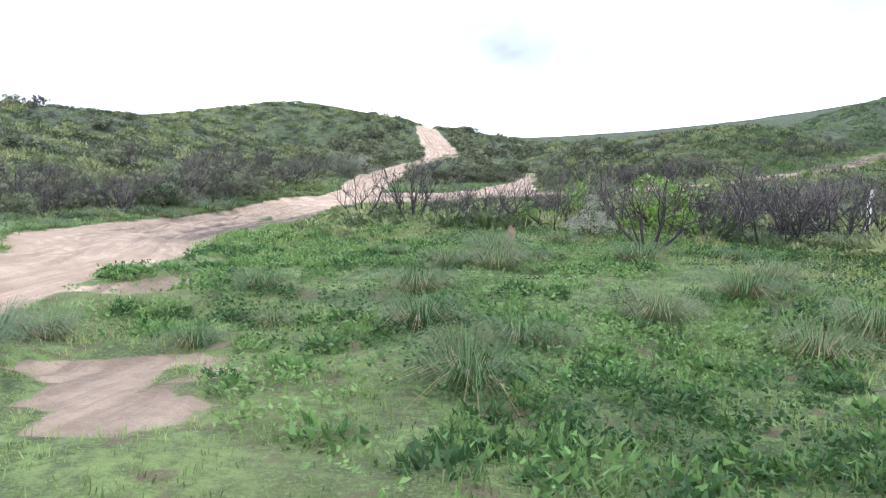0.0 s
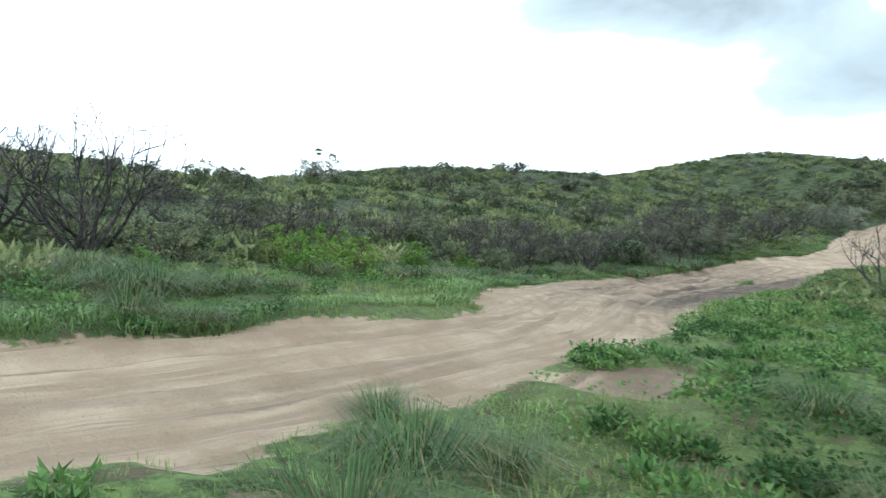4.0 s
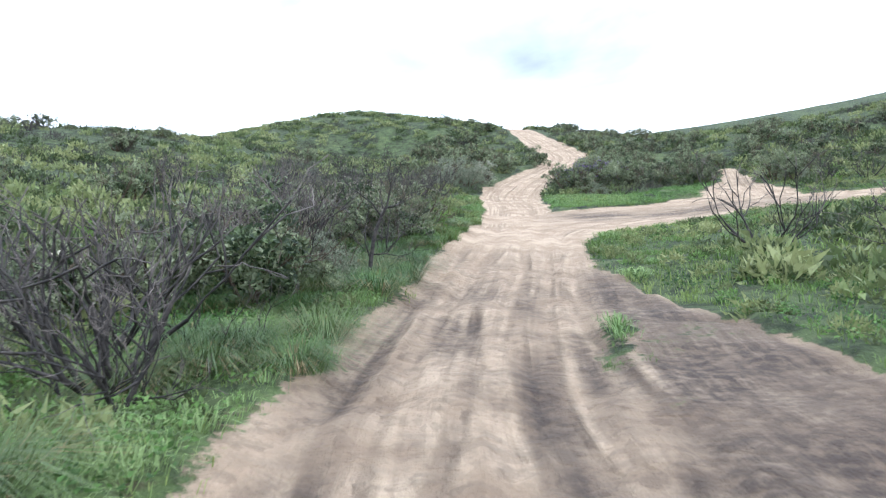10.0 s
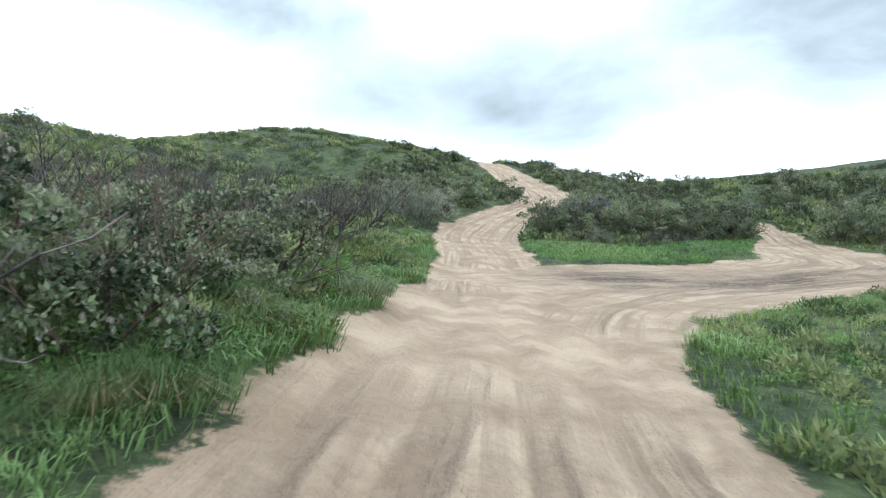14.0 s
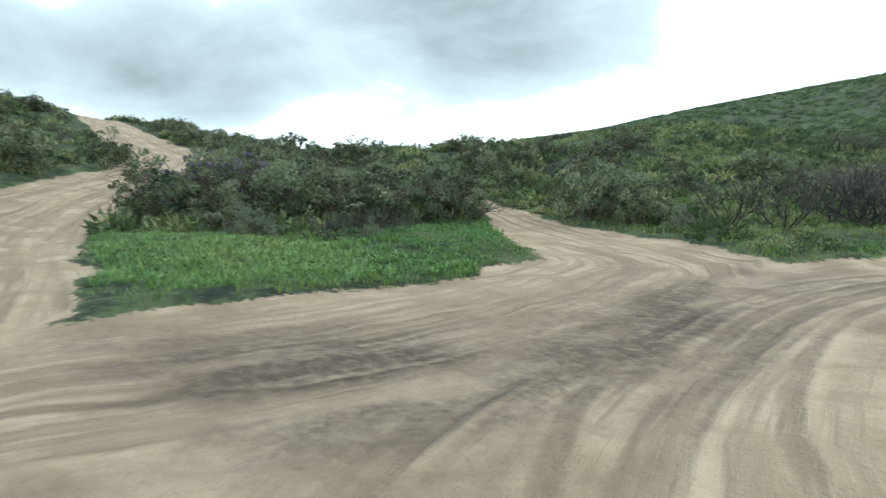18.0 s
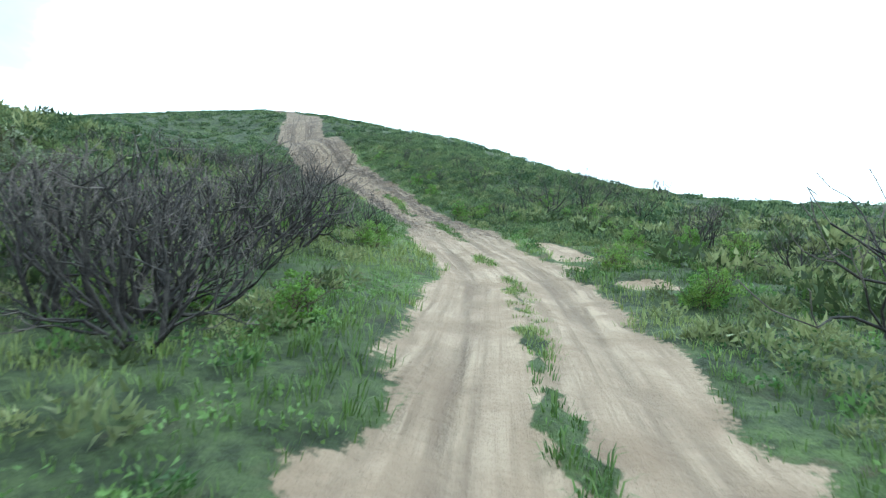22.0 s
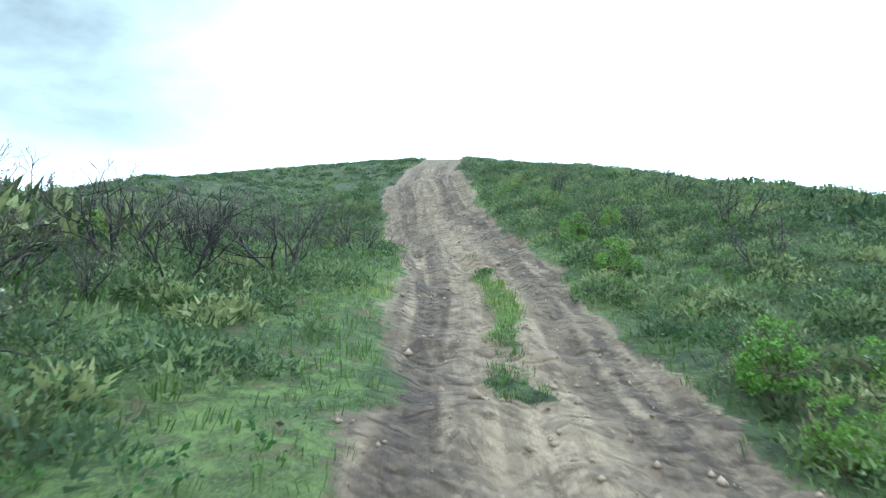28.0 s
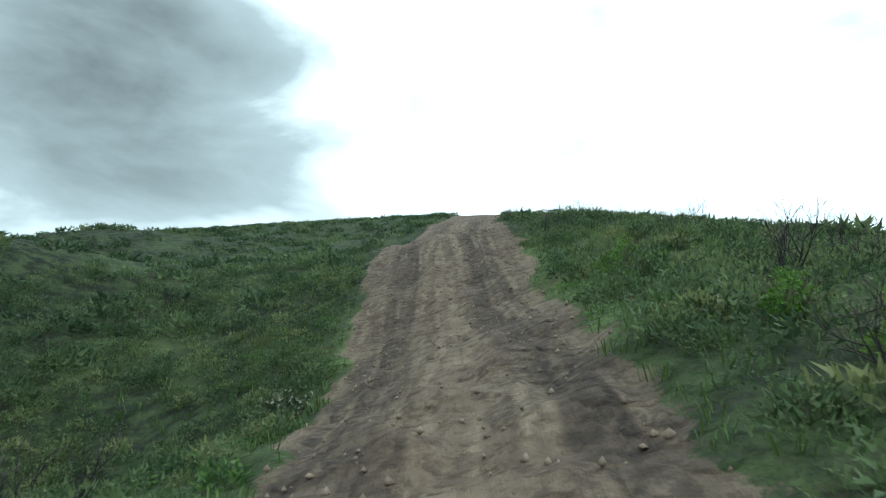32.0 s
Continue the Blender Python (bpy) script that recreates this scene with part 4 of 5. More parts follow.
x, y = scatter(150000, (-16, 66, -36, 42), lambda x, y, s: (s < 0.55) & (rng.uniform(0, 1, len(x)) < np.clip(1.6 - way_off(x, y) / 4, 0, 1) * (1 - 0.2 * smooth(x, 30, 38))))
lx, ly = scatter(20000, (0.5, 20, -33, -14), lambda x, y, s: s < 0.5)
turf("grass", np.r_[x[:27000], lx[:8000]], np.r_[y[:27000], ly[:8000]], 7, 0.0055, 0.06, 0.27, 0.15, M_GRASS, "rough green heath grass between the tracks")
x, y = scatter(60000, (-16, 66, -36, 42), lambda x, y, s: (s < 0.3) & (rng.uniform(0, 1, len(x)) < near_density(x, y)) & (way_off(x, y) > 4))
turf("far_grass", x[:11000], y[:11000], 5, 0.009, 0.10, 0.32, 0.22, M_GRASS, "taller green grass among the scrub")
x, y = scatter(60000, (-6, 6, -32, 22), lambda x, y, s: (s < 0.35) & (np.minimum(off_lane(x, y, LANES[0])[0], off_lane(x, y, LANES[1])[0]) < 0.5 + 1.1 * rough(x, y, 3.0, 74)) & (rough(x, y, 0.8, 79) > 0.3 + 0.45 * (x > 1)))
turf("verge_grass", x[:5000], y[:5000], 9, 0.0065, 0.12, 0.32, 0.16, M_VERGE, "lush bright green grass fringing the sandy track", 1.0)

x, y = scatter(16000, (-11, -0.8, 0, 15), lambda x, y, s: (s < 0.3) & (rough(x, y, 1.6, 101) > 0.36))
turf("meadow_grass", x[:5200], y[:5200], 7, 0.0075, 0.14, 0.40, 0.20, M_OLIVE, "tall yellow-green grass on the bank beside the junction", 1.0)
x, y = scatter(9000, (2.5, 14.5, 17, 25.5), lambda x, y, s: (s < 0.3) & (rough(x, y, 0.8, 79) > 0.25))
turf("apron_grass", x[:4200], y[:4200], 7, 0.0075, 0.08, 0.24, 0.18, M_VERGE, "bright green grass in front of the bushes at the junction", 1.0)

x, y = scatter(40000, (16, 49, 13, 27), lambda x, y, s: (s < 0.75) & (np.abs(off_lane(x, y, CLIMB)[1]) < 0.4))
turf("median_grass", x[:900], y[:900], 8, 0.005, 0.04, 0.13, 0.10, M_GRASS, "low patchy grass between the wheel ruts of the climb", 1.0)

x, y = scatter(60000, (-14, 62, -36, 40), lambda x, y, s: (s < 0.3) & (rng.uniform(0, 1, len(x)) < near_density(x, y) * smooth(rough(x, y, 1.8, 75), 0.42, 0.62)) & (way_off(x, y) > 0.9))
x, y = x[:10000], y[:10000]
lx, ly = scatter(16000, (0.5, 20, -33, -14), lambda x, y, s: (s < 0.3) & (way_off(x, y) > 0.9) & (rough(x, y, 1.3, 77) > 0.52))
wx, wy = scatter(16000, (-4.8, -0.8, -31, 9), lambda x, y, s: (s < 0.3) & (way_off(x, y) > 1.0) & (rough(x, y, 0.9, 78) > 0.45))
x, y = np.r_[x, lx[:4500], wx[:3000]], np.r_[y, ly[:4500], wy[:3000]]
z = ground_z(x, y)
per = 9
c = np.repeat(np.stack([x, y, z], -1), per, 0)
n = len(c)
a, ring = rng.uniform(0, 2 * np.pi, n), rng.uniform(0.02, 0.15, n)
out = np.stack([np.cos(a), np.sin(a), 0 * a], -1)
c = c + out * ring[:, None] + np.stack([0 * a, 0 * a, rng.uniform(0.02, 0.15, n)], -1)
v, f = leaves(rng, c, unit(out + [0, 0, 0.45]), 0.055, 0.27)
stuff("weeds", mesh_of("weeds", v, f, 3, M_WEED, tint=np.repeat(smooth(rough(x, y, 4.0, 76), 0.3, 0.8), per * 4)), "low broad-leaved green weeds in the turf", "weeds")


def heath(name, count, box, mat, sizes, per, label, seed, keep, flat=0.75, piece=0.4, slim=0.32):
    """Low scrub as domes of leafy sprays, joined into one sheet of growth."""
    r = np.random.default_rng(seed)
    x, y = scatter(count * 4, box, keep)
    x, y = x[:count], y[:count]
    z = ground_z(x, y)
    s = r.uniform(sizes[0], sizes[1], len(x)) 
    d = unit(r.normal(0, 1, (len(x) * per, 3)))
    d[:, 2] = np.abs(d[:, 2])
    sp = np.repeat(s, per)[:, None]
    pos = np.repeat(np.stack([x, y, z - 0.1 * s], -1), per, 0) + d * sp * [1, 1, flat] * r.uniform(0.55, 1.05, (len(d), 1))
    ax = unit(d + [0, 0, 0.3] + r.normal(0, 0.55, d.shape))
    side = unit(np.cross(ax, r.normal(0, 1, d.shape))) * sp * piece * slim
    ax = ax * sp * piece * r.uniform(0.6, 1.3, (len(d), 1))
    v = np.stack([pos - ax * 0.5 - side, pos - ax * 0.35 + side, pos + ax * 0.6], 1).reshape(-1, 3)
    f = np.arange(len(v))
    return stuff(name, mesh_of(name, v, f, 3, mat, tint=np.repeat(r.uniform(0, 1, len(x)), per * 3)), label, "scrub")


heath("weed_mounds", 1500, (0.5, 21, -33, -14), M_WEED, (0.1, 0.3), 80, "mounds of leafy green weeds on the turf", 95,
      lambda x, y, s: (s < 0.2) & (way_off(x, y) > 1.3) & (rough(x, y, 1.7, 96) > 0.42), 0.6, 0.34, 0.26)
heath("verge_growth", 1500, (-6, 62, -31, 40), M_WEED, (0.1, 0.28), 70, "leafy green growth along the edge of the tracks", 97,
      lambda x, y, s: (s < 0.2) & (way_off(x, y) > 1.5) & (way_off(x, y) < 5.5) & ~((x > 1.5) & (x < 14) & (y > 14) & (y < 24.5)) & (rough(x, y, 1.5, 98) > 0.45) & (np.hypot(x - 9, y + 27) > 8), 0.8, 0.34, 0.24)
heath("slope_heath", 6000, (34, 80, 12, 48), M_HILL, (0.18, 0.46), 95, "dense knee-high green heath beside the steep track", 99,
      lambda x, y, s: (s < 0.1) & (way_off(x, y) > 1.3) & (way_off(x, y) < 14) & (rough(x, y, 1.2, 63) > 0.22), 0.9, 0.20, 0.24)
heath("east_hill_heath", 8600, (32, 150, -8, 112), M_HILL, (0.32, 0.8), 46, "fine low green heath on the east hill", 85,
      lambda x, y, s: (s < 0.1) & (way_off(x, y) > 7) & (rough(x, y, 1.5, 86) > 0.3), 0.62, 0.36, 0.24)
heath("hillside_scrub", 9000, (-60, 45, -45, 122), M_SCRUB, (0.38, 0.88), 62, "low olive-green scrub covering the hillsides", 81,
      lambda x, y, s: (s < 0.1) & (way_off(x, y) > 4.5) & ~((x > 1.5) & (x < 14) & (y > 14) & (y < 24.5)) & (np.hypot(x - 9, y + 27) > 9) & (rough(x, y, 2.6, 87) * 0.7 + rough(x, y, 1.2, 88) * 0.3 > 0.42), 0.75, 0.36, 0.25)
heath("near_scrub", 4300, (-16, 64, -30, 40), M_SCRUB, (0.14, 0.38), 92, "knee-high olive-green scrub beside the tracks", 82,
      lambda x, y, s: (s < 0.08) & (way_off(x, y) > 1.9) & (way_off(x, y) < 16) & (np.hypot(x - 9, y + 27) > 8) & (rough(x, y, 1.4, 89) > 0.36) & ~((x > 1.5) & (x < 14) & (y > 14) & (y < 24.3)), 0.85, 0.34, 0.22)
heath("dry_scrub", 2800, (-55, 44, -45, 120), M_DULL, (0.34, 0.72), 60, "dull grey-brown dry scrub in patches on the slopes", 83,
      lambda x, y, s: (s < 0.1) & (way_off(x, y) > 9) & (rough(x, y, 9.0, 84) * 0.7 + rough(x, y, 3.0, 94) * 0.3 > 0.50) & (np.hypot(x - 9, y + 27) > 10), 1, 0.5, 0.07)



def clods(count, keep, box, seed):
    """Loose clods of soil and small stones, each a dented lump."""
    r = np.random.default_rng(seed)
    x, y = scatter(count * 6, box, keep)
    x, y = x[:count], y[:count]
    base = np.array([(1, 0, 0), (-1, 0, 0), (0, 1, 0), (0, -1, 0), (0, 0, 1), (0, 0, -0.6)], float)
    tri = np.array([(0, 2, 4), (2, 1, 4), (1, 3, 4), (3, 0, 4), (2, 0, 5), (1, 2, 5), (3, 1, 5), (0, 3, 5)])
    size = 0.010 + 0.036 * r.uniform(0, 1, (len(x), 1, 1)) ** 3 * r.uniform(0.6, 1.4, (len(x), 1, 3))
    v = base[None] * size * r.uniform(0.7, 1.3, (len(x), 6, 1))
    a = r.uniform(0, 6.3, (len(x), 1))
    v = np.stack([v[..., 0] * np.cos(a) - v[..., 1] * np.sin(a), v[..., 0] * np.sin(a) + v[..., 1] * np.cos(a), v[..., 2]], -1)
    v = v + np.stack([x, y, ground_z(x, y) + 0.01], -1)[:, None]
    f = (np.arange(len(x))[:, None, None] * 6 + tri[None]).reshape(-1, 3)
    return v.reshape(-1, 3), f


M_CLOD = bark_material("soil_clod", (0.15, 0.11, 0.078), (0.34, 0.26, 0.19), 5.0)
v, f = clods(1900, lambda x, y, s: (s > 0.5) & (off_lane(x, y, CLIMB)[0] < 0.1), (36, 70, 17, 40), 91)
stuff("soil_clods", mesh_of("soil_clods", v, f, 3, M_CLOD), "loose brown clods on the steep track", "soil clods")
# ---- dead wood ----
def pieces(limbs):
    """Limbs sorted into boughs that hang together."""
    out, at = [], {}
    for b in limbs:
        key = tuple(np.round(b[0], 4))
        if key not in at:
            out.append([])
            at[key] = out[-1]
        at[key].append(b)
        at.setdefault(tuple(np.round(b[1], 4)), at[key])
    return out


def crooked(r, points, thick, thin):
    """Limbs along a bent line of (x, z) points, a little out of its plane."""
    y, at = 0.0, []
    for x, z in points:
        at.append(np.array([x, y, z]))
        y += r.uniform(-0.12, 0.12)
    radius = np.linspace(thick, thin, len(at))
    return [(p, q, a, b, 0) for p, q, a, b in zip(at, at[1:], radius, radius[1:])]


def dead_tree(r):
    root = new("dead_tree")
    part_of(root, "trunk", limb_mesh("dead_tree_trunk", crooked(r, [(-0.02, -0.2), (0.0, 0.0), (0.03, 0.45), (0.10, 0.85), (0.17, 1.15), (0.30, 1.45), (0.42, 1.66)], 0.050, 0.030), 8, M_BARK))
    twigs = []
    for points, thick in (([(0.42, 1.65), (0.47, 1.9), (0.53, 2.1), (0.49, 2.35), (0.55, 2.6)], 0.024), ([(0.41, 1.64), (0.60, 1.67), (0.68, 1.73), (0.80, 1.88)], 0.027),
                          ([(0.30, 1.44), (0.12, 1.75), (-0.10, 1.95), (-0.30, 2.12)], 0.022), ([(0.03, 0.45), (-0.06, 0.9), (-0.03, 1.3)], 0.020),
                          ([(0.06, 0.6), (0.35, 0.62), (0.62, 0.55), (0.85, 0.60)], 0.018), ([(0.12, 0.9), (0.40, 1.0), (0.62, 1.2)], 0.018), ([(0.36, 1.55), (0.28, 1.9), (0.34, 2.2)], 0.018)):
        bough = crooked(r, points, thick, thick * 0.35)
        part_of(root, "bough", limb_mesh("dead_tree_bough", bough, 6, M_BARK, 0.006))
        for p, q, a, b, lev in bough[1:] + bough[-1:]:
            for _ in range(3):
                d, at, rad = unit((q - p) * 2 + r.normal(0, 0.35, 3) + [0, 0, 0.12]), q, b * 0.6
                for step in range(4):
                    d = unit(d + r.normal(0, 0.4, 3) + [0, 0, 0.1])
                    end = at + d * r.uniform(0.06, 0.15)
                    twigs.append((at, end, rad, rad * 0.75, 3))
                    if r.uniform() < 0.6:
                        twigs.append((end, end + unit(d + r.normal(0, 0.7, 3)) * r.uniform(0.06, 0.16), rad * 0.6, rad * 0.3, 3))
                    at, rad = end, rad * 0.75
    tagged(part_of(root, "twig_mass", limb_mesh("dead_tree_twigs", twigs, 3, M_BARK, 0.004)), kind="stuff")
    return tagged(root, "tall dead tree with a leaning trunk and crooked charred branches", "dead tree")


tree = dead_tree(np.random.default_rng(404))
tree.matrix_basis = pose(-2.4, -5.1, float(ground_z(-2.4, -5.1)) - 0.05, 0, 0, 8)
tree.scale = (0.86, 0.86, 0.80)


def fallen_branch(r, size):
    root = new("fallen_branch")
    limbs = branching(r, 2, size * 0.5, 1.45, 3, (1, 2), 0.035, 0.5, 0.7, -0.25)
    limbs = [(p * [1, 1, 0.45] + [0, 0, 0.05], q * [1, 1, 0.45] + [0, 0, 0.05], a, b, lev) for p, q, a, b, lev in limbs]
    part_of(root, "limb", limb_mesh("fallen_limb", [b for b in limbs if b[4] < 1], 6, M_BARK))
    for piece in pieces([b for b in limbs if b[4] >= 1]):
        part_of(root, "side_branch", limb_mesh("fallen_side_branch", piece, 4, M_TWIG, 0.005))
    return tagged(root, "dead grey branch lying on the turf", "fallen branch", "branches on the turf")


log = fallen_branch(np.random.default_rng(410), 1.6)
log.matrix_basis = pose(10.8, -25.1, float(ground_z(10.8, -25.1)), 0, 0, 10)
for x, y, s, t in [(7.4, -22.5, 0.9, 70), (8.3, -22.9, 0.9, 200), (12.6, -22.4, 1.1, 300), (13.4, -24.0, 0.8, 20), (8.3, 3.2, 1.0, 130), (9.4, 5.0, 0.9, 15), (31.6, 20.2, 0.9, 40), (21.8, 11.6, 1.0, 160), (46.6, 27.9, 0.5, 90)]:
    put(log, x, y, s, t)


def tree_stump():
    bm = bmesh.new()
    rings = []
    for i, (z, rad) in enumerate([(-0.1, 0.14), (0.05, 0.11), (0.2, 0.09), (0.34, 0.085)]):
        ring = []
        for j in range(12):
            a = 2 * math.pi * j / 12
            rr = rad * (1 + 0.14 * math.sin(3 * a + i))
            ring.append(bm.verts.new((rr * math.cos(a) + z * 0.1, rr * math.sin(a), z + (0.10 * math.sin(2 * a) + 0.05 * math.cos(5 * a) if i == 3 else 0))))
        rings.append(ring)
    for lo, hi in zip(rings, rings[1:]):
        for j in range(12):
            bm.faces.new((lo[j], lo[(j + 1) % 12], hi[(j + 1) % 12], hi[j]))
    tip = bm.verts.new((0.03, 0.0, 0.30))
    for j in range(12):
        bm.faces.new((rings[-1][j], rings[-1][(j + 1) % 12], tip))
    me = bpy.data.meshes.new("tree_stump")
    bm.to_mesh(me)
    bm.free()
    me.materials.append(M_WOOD)
    return tagged(new("tree_stump", me), "broken reddish-brown tree stump in the grass", "stump")


stump = tree_stump()
stump.matrix_basis = pose(10.2, -21.4, float(ground_z(10.2, -21.4)), 8, 4, 30)


def box_into(bm, x0, x1, y0, y1, z0, z1, bevel=0.0):
    made = bmesh.ops.create_cube(bm, size=1.0)["verts"]
    for v in made:
        v.co = Vector(((x0 + x1) / 2 + v.co.x * (x1 - x0), (y0 + y1) / 2 + v.co.y * (y1 - y0), (z0 + z1) / 2 + v.co.z * (z1 - z0)))
    if bevel:
        edges = list({e for v in made for e in v.link_edges})
        bmesh.ops.bevel(bm, geom=edges, offset=bevel, segments=2, affect="EDGES", profile=0.7)
    return made


def part(name, bm, mat, parent, label=""):
    me = bpy.data.meshes.new(name)
    bm.normal_update()
    bm.to_mesh(me)
    bm.free()
    me.materials.append(mat)
    me.polygons.foreach_set("use_smooth", [False] * len(me.polygons))
    ob = new(name, me)
    ob.parent = parent
    return tagged(ob, label)


M_PALE_POST = plain_material("bleached_post", (0.55, 0.53, 0.48), 0.85, dirt=0.4)
bm = bmesh.new()
box_into(bm, -0.035, 0.035, -0.035, 0.035, -0.3, 1.25, 0.008)
me = bpy.data.meshes.new("marker_post")
bm.to_mesh(me)
bm.free()
me.materials.append(M_PALE_POST)
post = tagged(new("marker_post", me), "slim bleached white wooden post among burnt shrubs", "post")
post.matrix_basis = pose(19.2, -18.6, float(ground_z(19.2, -18.6)), 2, 1, 20)

# ---- the red pickup, which has driven off down the track ----
M_RED = plain_material("dusty_red_paint", (0.30, 0.022, 0.028), 0.35, dirt=0.55, coat=0.4)
M_TYRE = plain_material("tyre_rubber", (0.022, 0.021, 0.020), 0.85, dirt=0.5)
M_RIM = plain_material("dark_steel_rim", (0.07, 0.07, 0.07), 0.5, 0.7, 0.3)
M_GLASS = plain_material("tinted_glass", (0.012, 0.014, 0.016), 0.06)
M_CHROME = plain_material("chrome_tube", (0.75, 0.75, 0.74), 0.15, 1.0, 0.15)
M_BLACK = plain_material("black_plastic", (0.02, 0.02, 0.02), 0.6)
M_LAMP = plain_material("red_lamp", (0.35, 0.02, 0.015), 0.2)
M_CLEAR = plain_material("clear_lamp", (0.7, 0.7, 0.68), 0.1)


def slab(bm, outline, half, mirror_in=0.0):
    """A body piece from a side outline (x along, z up), as wide as twice half; the upper edge may lean in."""
    top = max(p[1] for p in outline)
    low = min(p[1] for p in outline)
    rings = []
    for sgn in (-1, 1):
        rings.append([bm.verts.new((x, sgn * (half - mirror_in * (z - low) / (top - low)), z)) for x, z in outline])
    n = len(outline)
    bm.faces.new(rings[0])
    bm.faces.new(rings[1][::-1])
    for i in range(n):
        bm.faces.new((rings[0][i], rings[1][i], rings[1][(i + 1) % n], rings[0][(i + 1) % n]))
    bmesh.ops.recalc_face_normals(bm, faces=bm.faces)
    bmesh.ops.bevel(bm, geom=list(bm.edges), offset=0.025, segments=2, affect="EDGES", profile=0.7)


def round_into(bm, x, y, z, rad, wide, sides=28, hub=None):
    m = Matrix.Translation((x, y, z)) @ Matrix.Rotation(radians(90), 4, "X")
    return bmesh.ops.create_cone(bm, cap_ends=True, segments=sides, radius1=rad, radius2=rad, depth=wide, matrix=m)["verts"]


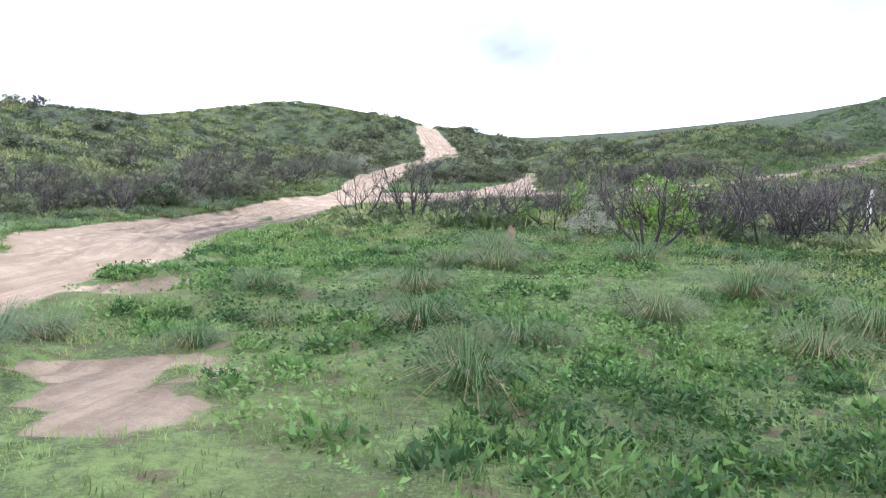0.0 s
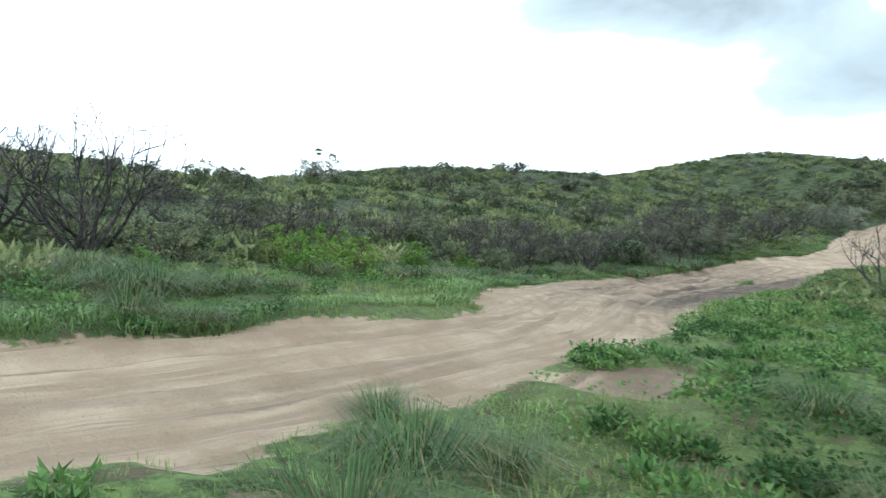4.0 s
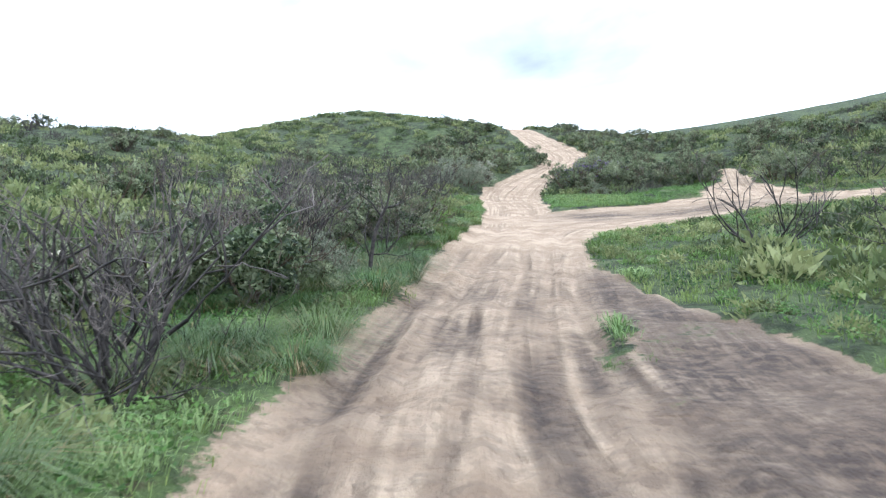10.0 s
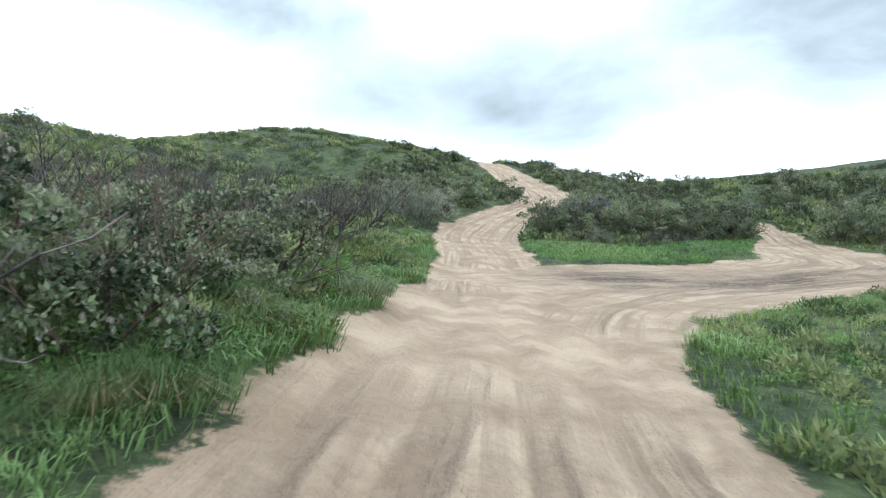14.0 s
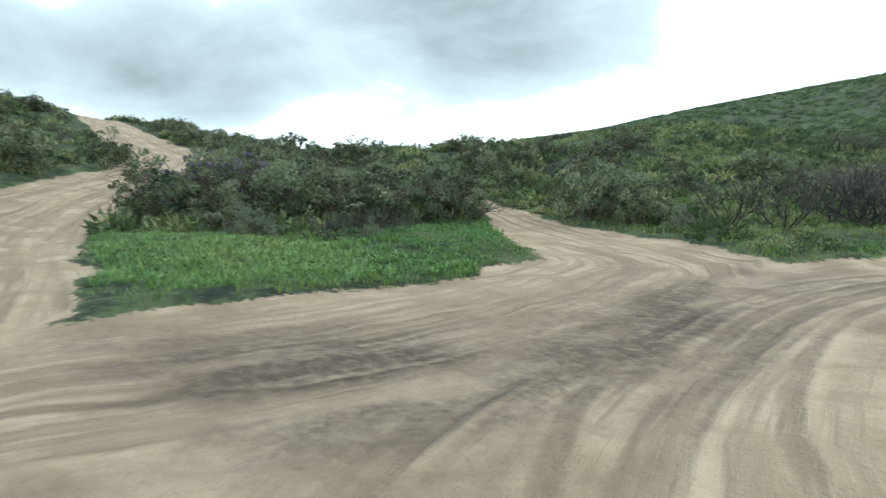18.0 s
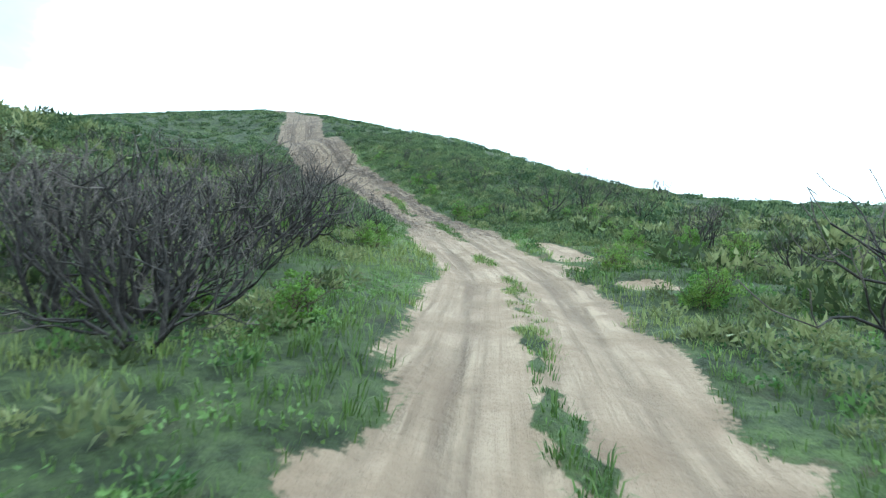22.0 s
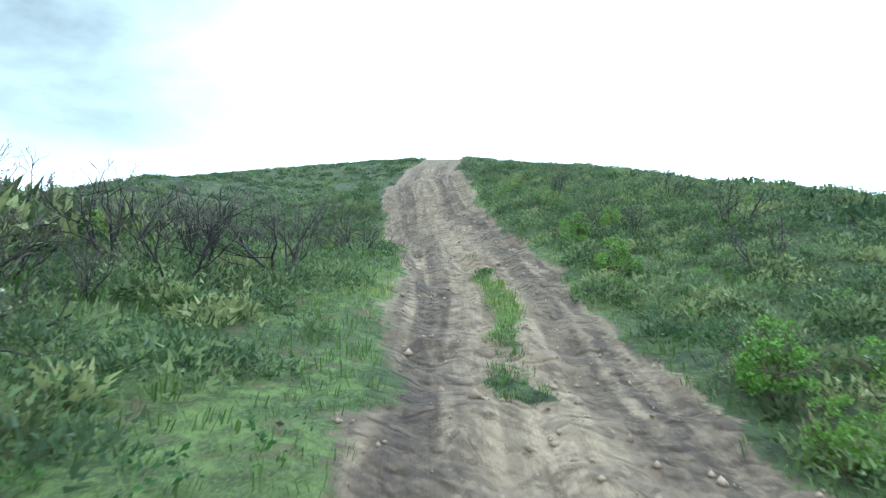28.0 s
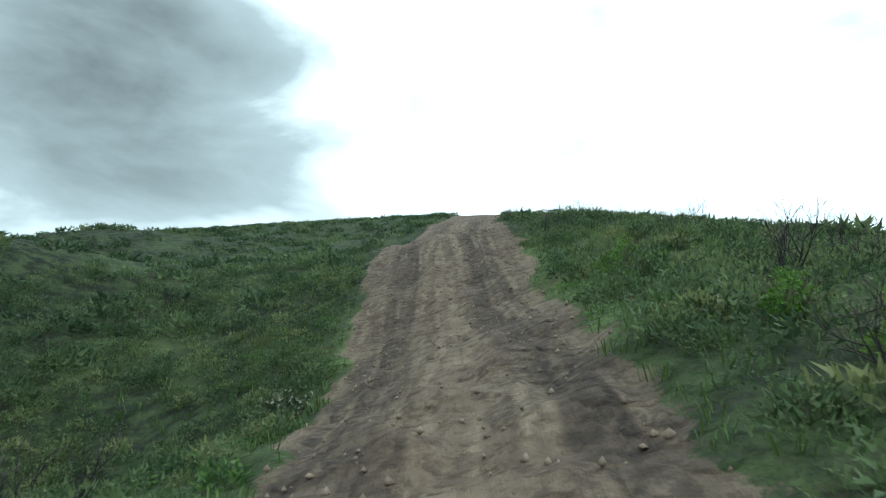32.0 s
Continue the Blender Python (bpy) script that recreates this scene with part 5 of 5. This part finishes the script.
def pickup():
    root = new("pickup_truck")

    def arch(cx):
        return [(cx + 0.46 * math.cos(a), 0.62 + 0.40 * math.sin(a)) for a in np.linspace(0, math.pi, 9)]
    outline = [(-2.45, 0.62)] + [(x, z) for x, z in arch(-1.42)][::-1] + [(-0.9, 0.55), (0.95, 0.55)] + [(x, z) for x, z in arch(1.48)][::-1] + [(2.35, 0.62), (2.42, 0.85), (2.30, 1.05), (1.1, 1.18), (-2.45, 1.18)]
    bm = bmesh.new()
    slab(bm, outline, 0.86)
    part("body", bm, M_RED, root)
    bm = bmesh.new()
    slab(bm, [(-0.95, 1.15), (1.08, 1.15), (0.45, 1.70), (-0.78, 1.72)], 0.82, 0.16)
    part("cab", bm, M_RED, root)
    for sgn in (-1, 1):
        for x0, x1, x2, x3 in ((0.10, 0.88, 0.42, 0.10), (-0.80, 0.0, 0.0, -0.70)):
            bm = bmesh.new()
            y = [0.80, 0.685]
            pts = [(x0, 1.22, y[0]), (x1, 1.22, y[0]), (x2, 1.62, y[1]), (x3, 1.62, y[1])]
            a = [bm.verts.new((px, sgn * (py + 0.015), pz)) for px, pz, py in pts]
            b = [bm.verts.new((px, sgn * (py - 0.02), pz)) for px, pz, py in pts]
            bm.faces.new(a), bm.faces.new(b[::-1])
            for i in range(4):
                bm.faces.new((a[i], a[(i + 1) % 4], b[(i + 1) % 4], b[i]))
            bmesh.ops.recalc_face_normals(bm, faces=bm.faces)
            part("side_window", bm, M_GLASS, root)
        for x in (0.05, -0.82):
            bm = bmesh.new()
            box_into(bm, x, x + 0.14, sgn * 0.86 - 0.02, sgn * 0.86 + 0.03, 1.03, 1.07, 0.008)
            part("door_handle", bm, M_BLACK, root)
        bm = bmesh.new()
        box_into(bm, -0.85, 0.98, sgn * 0.90 - 0.07, sgn * 0.90 + 0.05, 0.42, 0.49, 0.015)
        part("side_step", bm, M_CHROME, root)
        bm = bmesh.new()
        box_into(bm, -2.47, -2.40, sgn * 0.78 - 0.07, sgn * 0.78 + 0.07, 0.82, 1.08, 0.015)
        part("tail_lamp", bm, M_LAMP, root)
        bm = bmesh.new()
        box_into(bm, 2.32, 2.42, sgn * 0.66 - 0.14, sgn * 0.66 + 0.14, 0.84, 0.98, 0.02)
        part("headlamp", bm, M_CLEAR, root)
        for x in (-1.42, 1.48):
            bm = bmesh.new()
            round_into(bm, x, sgn * 0.74, 0.38, 0.38, 0.26)
            bmesh.ops.bevel(bm, geom=[e for e in bm.edges if abs(e.verts[0].co.y - e.verts[1].co.y) < 1e-5], offset=0.04, segments=2, affect="EDGES")
            wheel = part("wheel", bm, M_TYRE, root, "muddy black all-terrain tyre")
            bm = bmesh.new()
            round_into(bm, x, sgn * 0.855, 0.38, 0.21, 0.05)
            round_into(bm, x, sgn * 0.875, 0.38, 0.06, 0.06, 12)
            part("rim", bm, M_RIM, wheel)
    for name, pts in (("windscreen", [(1.03, 1.20, 0.74), (0.52, 1.66, 0.64)]), ("rear_window", [(-0.95, 1.25, 0.70), (-0.84, 1.62, 0.62)])):
        bm = bmesh.new()
        (xa, za, ya), (xb, zb, yb) = pts
        o = 0.02 if name == "windscreen" else -0.02
        f = [bm.verts.new(p) for p in ((xa + o, -ya, za), (xa + o, ya, za), (xb + o, yb, zb), (xb + o, -yb, zb))]
        g = [bm.verts.new(p) for p in ((xa - o, -ya, za), (xa - o, ya, za), (xb - o, yb, zb), (xb - o, -yb, zb))]
        bm.faces.new(f), bm.faces.new(g[::-1])
        for i in range(4):
            bm.faces.new((f[i], f[(i + 1) % 4], g[(i + 1) % 4], g[i]))
        bmesh.ops.recalc_face_normals(bm, faces=bm.faces)
        part(name, bm, M_GLASS, root)
    v, f = tubes(*[np.array(c) for c in zip(*[((-1.02, s * 0.74, 1.16), (-1.02, s * 0.62, 1.72), 0.035, 0.035) for s in (-1, 1)] + [((-1.02, -0.62, 1.72), (-1.02, 0.62, 1.72), 0.035, 0.035)] + [((-1.02, s * 0.63, 1.68), (-1.75, s * 0.74, 1.16), 0.03, 0.03) for s in (-1, 1)])], 10)
    part_of(root, "roll_bar", mesh_of("roll_bar", v, f, 4, M_CHROME, True), "chromed tubular roll bar behind the cab")
    bm = bmesh.new()
    box_into(bm, -2.30, -1.05, -0.70, 0.70, 1.172, 1.19, 0.006)
    part("bed_cover", bm, M_BLACK, root)
    bm = bmesh.new()
    box_into(bm, -2.62, -2.44, -0.80, 0.80, 0.50, 0.64, 0.03)
    part("rear_bumper", bm, M_CHROME, root)
    bm = bmesh.new()
    box_into(bm, 2.34, 2.52, -0.84, 0.84, 0.46, 0.72, 0.04)
    part("front_bumper", bm, M_BLACK, root)
    bm = bmesh.new()
    box_into(bm, 2.36, 2.44, -0.48, 0.48, 0.82, 0.98, 0.015)
    part("grille", bm, M_CHROME, root)
    bm = bmesh.new()
    box_into(bm, -0.72, 0.40, -0.60, 0.60, 1.74, 1.775, 0.012)
    part("roof_rack", bm, M_BLACK, root)
    return tagged(root, "dusty red double-cab pickup with chrome roll bar on the sandy track", "pickup truck")


truck = pickup()
tx, ty = 1.5, -38.5
truck.matrix_basis = pose(tx, ty, float(ground_z(tx, ty)) - 0.02, 0, 0, 268)
